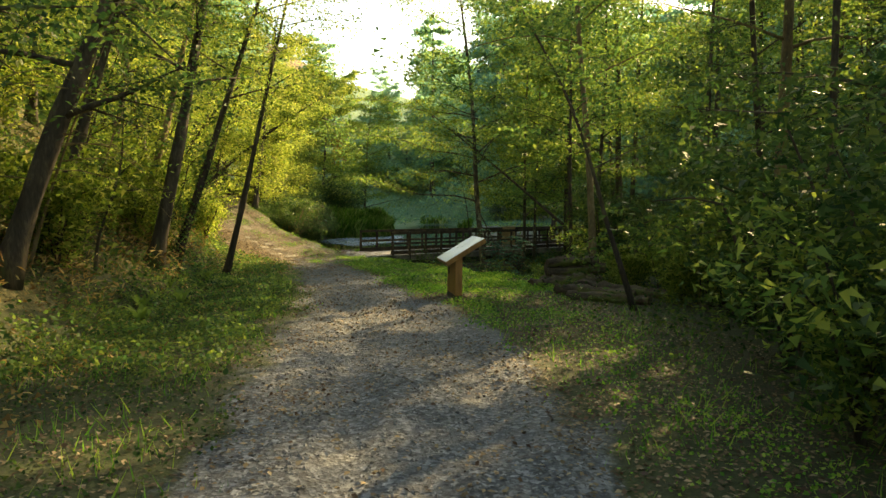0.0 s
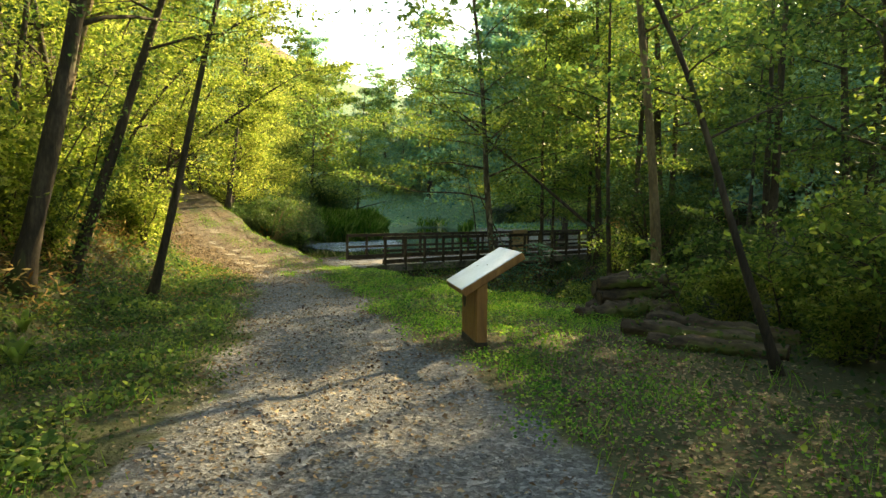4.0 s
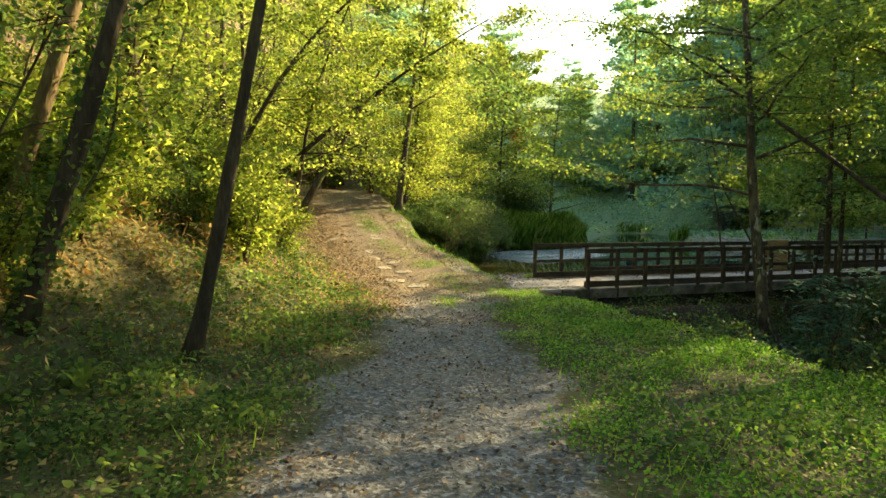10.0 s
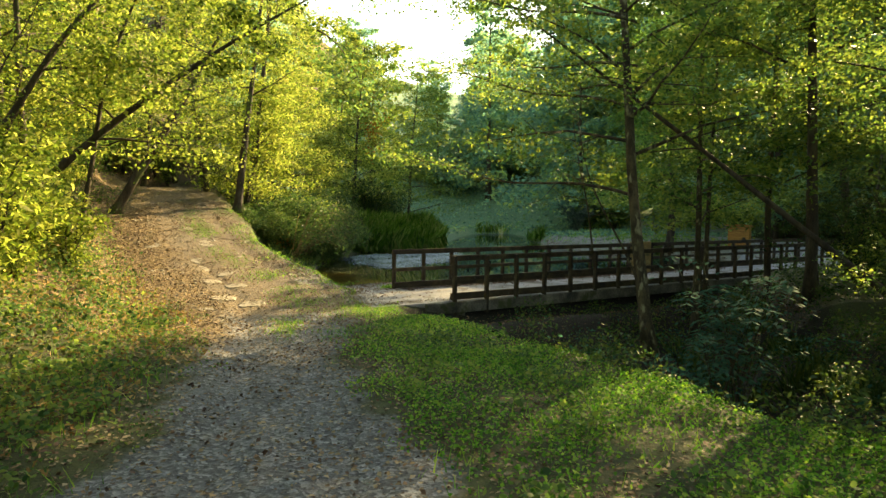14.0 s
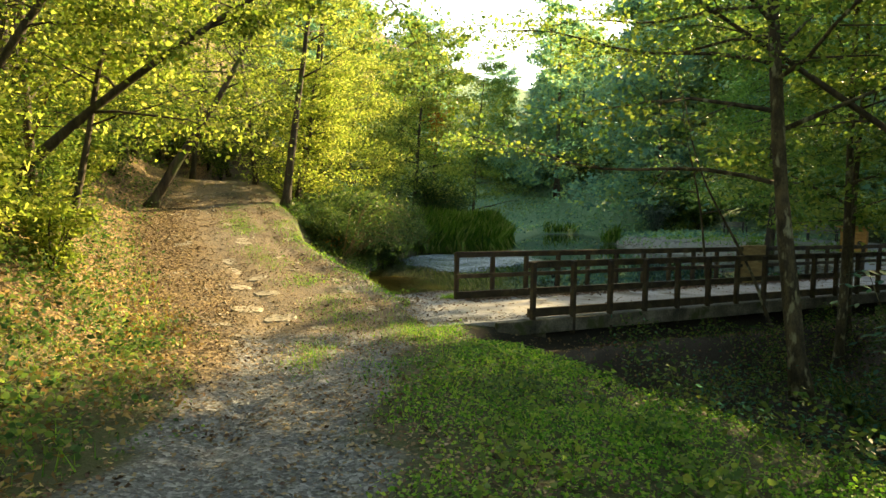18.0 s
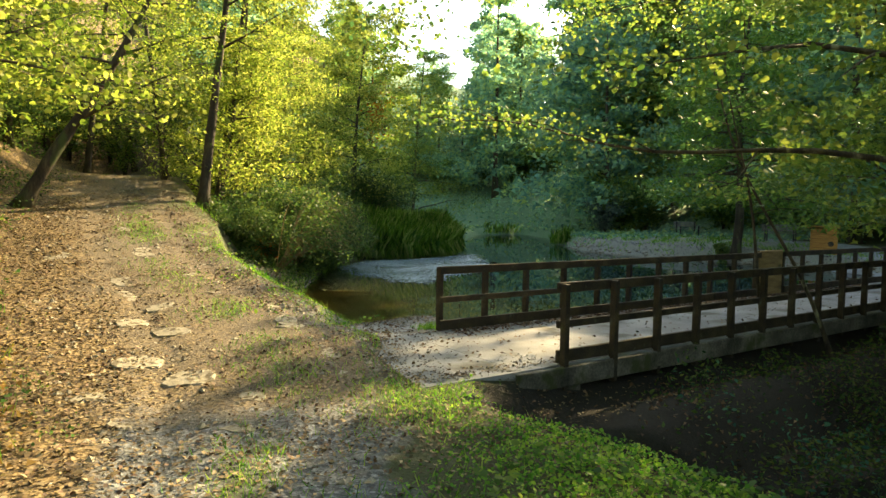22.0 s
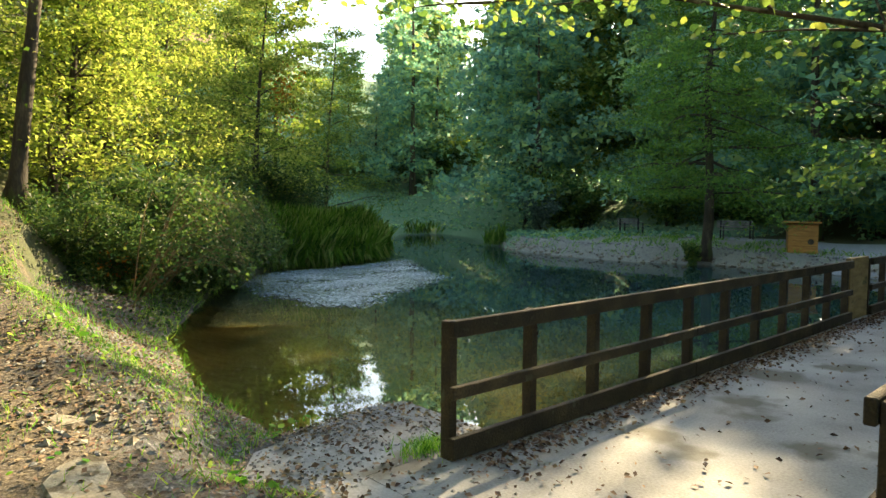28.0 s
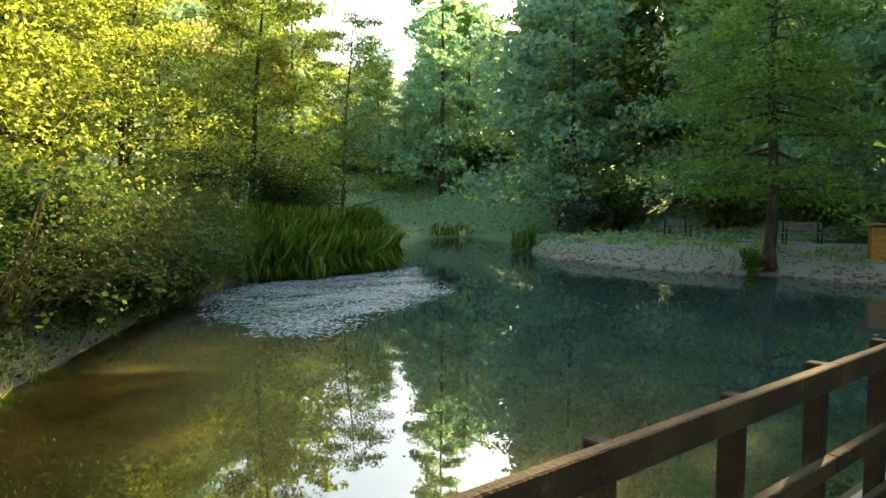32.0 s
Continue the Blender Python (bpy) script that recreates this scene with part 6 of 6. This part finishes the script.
tagged(leaves("post_grass", np.stack([A1.x + AX.x * u + AY.x * v, A1.y + AX.y * u + AY.y * v, DECK + tall * 0.45], 1), tall, GRASS, None, rng, slim=0.07, vary=0, direction=np.stack([rng.normal(size=420) * 0.5, rng.normal(size=420) * 0.5, np.ones(420)], 1), tri=True), "tuft of grass growing at the foot of the end post", "grass", kind="stuff")


def flat_stone(x, y, w, d, turn, seed, m):
    """A flat, worn slab of rock set in the track."""
    r = random.Random(seed)
    bm = bmesh.new()
    n = 10
    ring = []
    for i in range(n):
        f, q = 6.283 * (i + r.uniform(-0.3, 0.3)) / n, r.uniform(0.74, 1.12)
        ring.append((w / 2 * math.cos(f) * q, d / 2 * math.sin(f) * q))
    top = [bm.verts.new((a * 0.94, b * 0.94, 0.010 + 0.03 * (a * r.uniform(0.2, 0.5) + b * 0.3) + r.uniform(-0.004, 0.004))) for a, b in ring]
    low = [bm.verts.new((a, b, -0.06)) for a, b in ring]
    mid = [bm.verts.new((a, b, -0.006 + r.uniform(-0.008, 0.006))) for a, b in ring]
    bm.faces.new(top)
    for i in range(n):
        j = (i + 1) % n
        bm.faces.new((mid[i], mid[j], top[j], top[i]))
        bm.faces.new((low[i], low[j], mid[j], mid[i]))
    ob = part("track_stone", bm, m)
    e = 0.3
    sx, sy = (one(x + e, y) - one(x - e, y)) / (2 * e), (one(x, y + e) - one(x, y - e)) / (2 * e)
    ob.matrix_world = pose(x, y, one(x, y) - 0.005, math.degrees(math.atan(sy)), -math.degrees(math.atan(sx)), 0) @ pose(0, 0, 0, 0, 0, turn)
    return tagged(ob, "flat pale stone bedded in the hill track", "stone", "stones in the track")


x, y = scatter(5200, -14, -3.4, 23, 38, lambda x, y: smooth(0.1, -0.6, off_path(x, y)) * (bridge_off(x, y) < -0.1) * np.clip(0.25 + 0.7 * wave(x, y, 0.9, 14), 0.02, 1), rng)
pebbles("track_rubble", x, y, land(x, y) + 0.002, rng.uniform(0.02, 0.06, len(x)), STONE, "small stones bedded in the hill track")
rs = random.Random(9)
for i, (x, y, w) in enumerate([(-4.88, 27.0, 0.42), (-5.2, 25.4, 0.4), (-4.95, 24.45, 0.36), (-6.0, 25.75, 0.5), (-6.72, 26.1, 0.6), (-8.35, 28.8, 0.6), (-8.75, 29.5, 0.5), (-7.54, 27.5, 0.45), (-11.1, 32.3, 0.5), (-9.25, 31.0, 0.5),
                               (-8.4, 31.8, 0.4), (-10.4, 30.3, 0.5), (-5.7, 28.1, 0.5), (-5.5, 27.2, 0.22), (-5.55, 27.85, 0.35), (-7.98, 30.2, 0.3), (-9.4, 31.3, 0.45), (-10.5, 32.6, 0.4), (-6.6, 25.0, 0.35), (-6.9, 27.3, 0.5),
                               (-5.92, 24.4, 0.3), (-4.55, 26.35, 0.2), (-7.55, 28.25, 0.4), (-10.2, 33.6, 0.35), (-6.2, 28.9, 0.3), (-7.2, 29.4, 0.3), (-8.1, 30.9, 0.35), (-9.0, 33.0, 0.3)]):
    flat_stone(x, y, w * 1.15, w * 1.15 * rs.uniform(0.5, 0.8), rs.uniform(0, 360), i, STONE)


# ---- log pile and fallen logs ----
def log(x, y, z, length, r, turn, tilt, seed, label, group):
    rr = random.Random(seed)
    root = empty("log", pose(x, y, z, 0, 0, turn) @ pose(0, 0, 0, 0, tilt, 0), label, "log", group)
    path = [(Vector((length * (t - 0.5), rr.uniform(-0.03, 0.03), rr.uniform(-0.02, 0.02))), r * rr.uniform(0.78, 1.1)) for t in np.linspace(0, 1, 13)]
    V, F = tubes([path], 18, 0.26)
    link_mesh("bark", V, F[:-2], LOG_BARK, root, True)
    for end in (0, 12):
        bm = bmesh.new()
        bmesh.ops.create_cone(bm, cap_ends=True, segments=12, radius1=path[end][1] * 0.97, radius2=path[end][1] * 0.97, depth=0.02)
        e = part("sawn_end", bm, LOG_END, root)
        e.matrix_local = Matrix.Translation(path[end][0]) @ pose(0, 0, 0, 0, 90, 0)
    return root


g = one(3.3, 16.2)
for i, (dx, dy, dz, l, r, tn) in enumerate([(-0.15, 0.0, 0.13, 1.5, 0.15, 8), (0.15, 0.32, 0.13, 1.4, 0.14, 3), (0.0, -0.34, 0.12, 1.3, 0.13, 14), (0.1, -0.15, 0.36, 1.5, 0.13, 6), (0.05, 0.17, 0.37, 1.4, 0.14, 2), (0.15, 0.02, 0.6, 1.3, 0.13, 9), (-0.05, -0.2, 0.58, 1.2, 0.11, 4), (-0.3, -0.55, 0.12, 1.2, 0.13, 18), (-0.9, -0.75, 0.1, 0.7, 0.12, 60), (0.4, -0.8, 0.12, 0.6, 0.14, 40)]):
    log(3.2 + dx, 16.3 + dy, one(3.2 + dx, 16.3 + dy) * 0.3 + g * 0.7 + dz, l * (0.8 + 0.07 * ((i * 3) % 5)), r * (0.8 + 0.08 * ((i * 2) % 5)), tn + (i * 7 % 11 - 5) * 2.5, (i * 5 % 7 - 3) * 1.5, 300 + i, "mossy rotting log stacked by the stream bank", "log pile")
log(3.1, 13.35, one(3.1, 13.35) + 0.10, 1.7, 0.12, -38, 0, 320, "long decaying log lying among the leaves", "fallen logs")
log(3.75, 13.75, one(3.75, 13.75) + 0.12, 2.0, 0.135, -34, 2, 321, "long decaying log lying among the leaves", "fallen logs")
log(3.2, 12.6, one(3.2, 12.6) + 0.08, 1.6, 0.10, -30, 0, 322, "thin decaying log lying among the leaves", "fallen logs")


# ---- far shore: hut and benches ----
HZ = one(11.5, 48.0) + 0.04
# ochre boards brightened: sunlight on the hut is put into the colour
HUT_WOOD = material("sunlit_ochre_boards", [(0.26, 0.11, 0.022), (0.42, 0.19, 0.04), (0.54, 0.27, 0.065)], 2.5, 0.6, 0.3, 30, stretch=(1, 1, 6))
hut = empty("feeder_hut", pose(11.5, 48.0, HZ, 0, 0, -28), "small ochre wooden hut with a slanting lid", "hut")
part("body", box(bmesh.new(), -0.5, 0.5, -0.4, 0.4, -0.2, 1.0, 0.01), HUT_WOOD, hut)
part("lid", box(bmesh.new(), -0.68, 0.58, -0.56, 0.5, 0.0, 0.06, 0.01, pose(0, 0, 1.02, -4, 1, 0)), HUT_WOOD, hut, "slightly overhanging plank lid")
bm = bmesh.new()
bmesh.ops.create_cone(bm, cap_ends=True, segments=16, radius1=0.11, radius2=0.11, depth=0.02, matrix=pose(0.26, -0.405, 0.36, 90, 0, 0))
part("opening", bm, BARK_DARK, hut, "round dark hole in the front")
for k in range(1, 5):
    part("batten", box(bmesh.new(), -0.502, 0.502, -0.406, -0.399, 0.19 * k, 0.19 * k + 0.006, 0), BARK_DARK, hut)


def bench(x, y, turn):
    b = empty("bench", pose(x, y, one(x, y), 0, 0, turn), "grey slatted park bench on the lakeside path", "bench", "lakeside benches")
    for k in range(3):
        part("seat_slat", box(bmesh.new(), -0.85, 0.85, -0.2 + 0.14 * k, -0.08 + 0.14 * k, 0.42, 0.45, 0.004), WOOD_BENCH, b)
    for k in range(3):
        part("back_slat", box(bmesh.new(), -0.85, 0.85, 0.235 + 0.02 * k, 0.26 + 0.02 * k, 0.52 + 0.125 * k, 0.62 + 0.125 * k, 0.004), WOOD_BENCH, b)
    for s in (-0.7, 0.7):
        part("leg", box(bmesh.new(), s - 0.03, s + 0.03, -0.2, -0.13, -0.05, 0.419, 0.004), DARK_STEEL, b)
        part("leg", box(bmesh.new(), s - 0.03, s + 0.03, 0.16, 0.232, -0.05, 0.88, 0.004), DARK_STEEL, b)
        part("armrest", box(bmesh.new(), s - 0.035, s + 0.035, -0.2, 0.159, 0.62, 0.65, 0.004), WOOD_BENCH, b)
        part("arm_post", box(bmesh.new(), s - 0.025, s + 0.025, -0.19, -0.14, 0.451, 0.619, 0.003), DARK_STEEL, b)
    return b


bench(12.75, 54.9, -8)
bench(9.8, 60.9, 24)

# concrete apron between the bridge end and the lane
bm = bmesh.new()
top = [bm.verts.new(p) for p in ((10.3, 45.0, -0.84), (11.3, 46.4, -0.36), (15.2, 45.2, -0.3), (14.0, 40.6, -0.34), (11.3, 42.2, -0.86))]
low = [bm.verts.new(v.co - Vector((0, 0, 0.3))) for v in top]
bm.faces.new(top)
for i in range(5):
    bm.faces.new((top[i], low[i], low[(i + 1) % 5], top[(i + 1) % 5]))
tagged(part("apron", bm, material("pale_concrete_apron", [(0.16, 0.17, 0.18), (0.22, 0.23, 0.24), (0.29, 0.30, 0.31)], 1.0, 0.7, 0.2, 40)), "pale concrete apron sloping into the pond", "slab")

# rubble and turf on the far bank
rng = np.random.default_rng(91)
SHORE = [(2.4, 61), (2.5, 57), (3.6, 54), (6.1, 50), (8.5, 48.5), (9.5, 46.5), (10.6, 45.6), (11.1, 43)]
x, y = scatter(16000, 2, 13, 43, 62, lambda x, y: (inside(x, y, POND) < 0.05) * smooth(-2.6, -0.2, inside(x, y, POND)) * smooth(1.0, 1.8, lane_off(x, y)) * np.clip(0.5 + 0.6 * wave(x, y, 0.7, 4), 0.1, 1), rng)
pebbles("shore_rubble", x, y, land(x, y) + 0.01, rng.uniform(0.02, 0.07, len(x)), GRAVEL, "grey rubble on the far pond bank")
x, y = scatter(16000, 2, 13, 43, 62, lambda x, y: (inside(x, y, POND) < -0.1) * np.maximum(smooth(0.45, 0.0, np.abs(inside(x, y, POND) + 0.35)) * (wave(x, y, 0.5, 3) > 0.1), smooth(-1.2, -2.2, inside(x, y, POND)) * smooth(1.0, 1.6, lane_off(x, y)) * (wave(x, y, 0.8, 6) > -0.1)), rng)
n, tall = len(x), rng.uniform(0.08, 0.3, len(x))
tagged(leaves("shore_turf", np.stack([x, y, land(x, y) + tall * 0.4], 1), tall, GRASS, None, rng, slim=0.14, vary=0, direction=np.stack([rng.normal(size=n) * 0.6, rng.normal(size=n) * 0.6, np.ones(n)], 1), tri=True), "patches of turf along the far pond bank", "grass", kind="stuff")

# shore stones under the far bank
rs = random.Random(12)
for i in range(120):
    t = i / 120
    k = SHORE
    j = min(int(t * 7), 6)
    f = t * 7 - j
    x, y = k[j][0] * (1 - f) + k[j + 1][0] * f + rs.uniform(-0.1, 0.35), k[j][1] * (1 - f) + k[j + 1][1] * f + rs.uniform(-0.1, 0.3)
    bm = bmesh.new()
    bmesh.ops.create_icosphere(bm, subdivisions=1, radius=rs.uniform(0.06, 0.17))
    for v in bm.verts:
        v.co = Vector((v.co.x * rs.uniform(0.8, 1.2), v.co.y * rs.uniform(0.8, 1.2), v.co.z * 0.6))
    ob = part("shore_stone", bm, STONE)
    ob.matrix_world = pose(x, y, max(one(x, y), WATER), 0, 0, rs.uniform(0, 360))
    tagged(ob, "weathered stone edging the far pond bank", "stone", "shore stones")
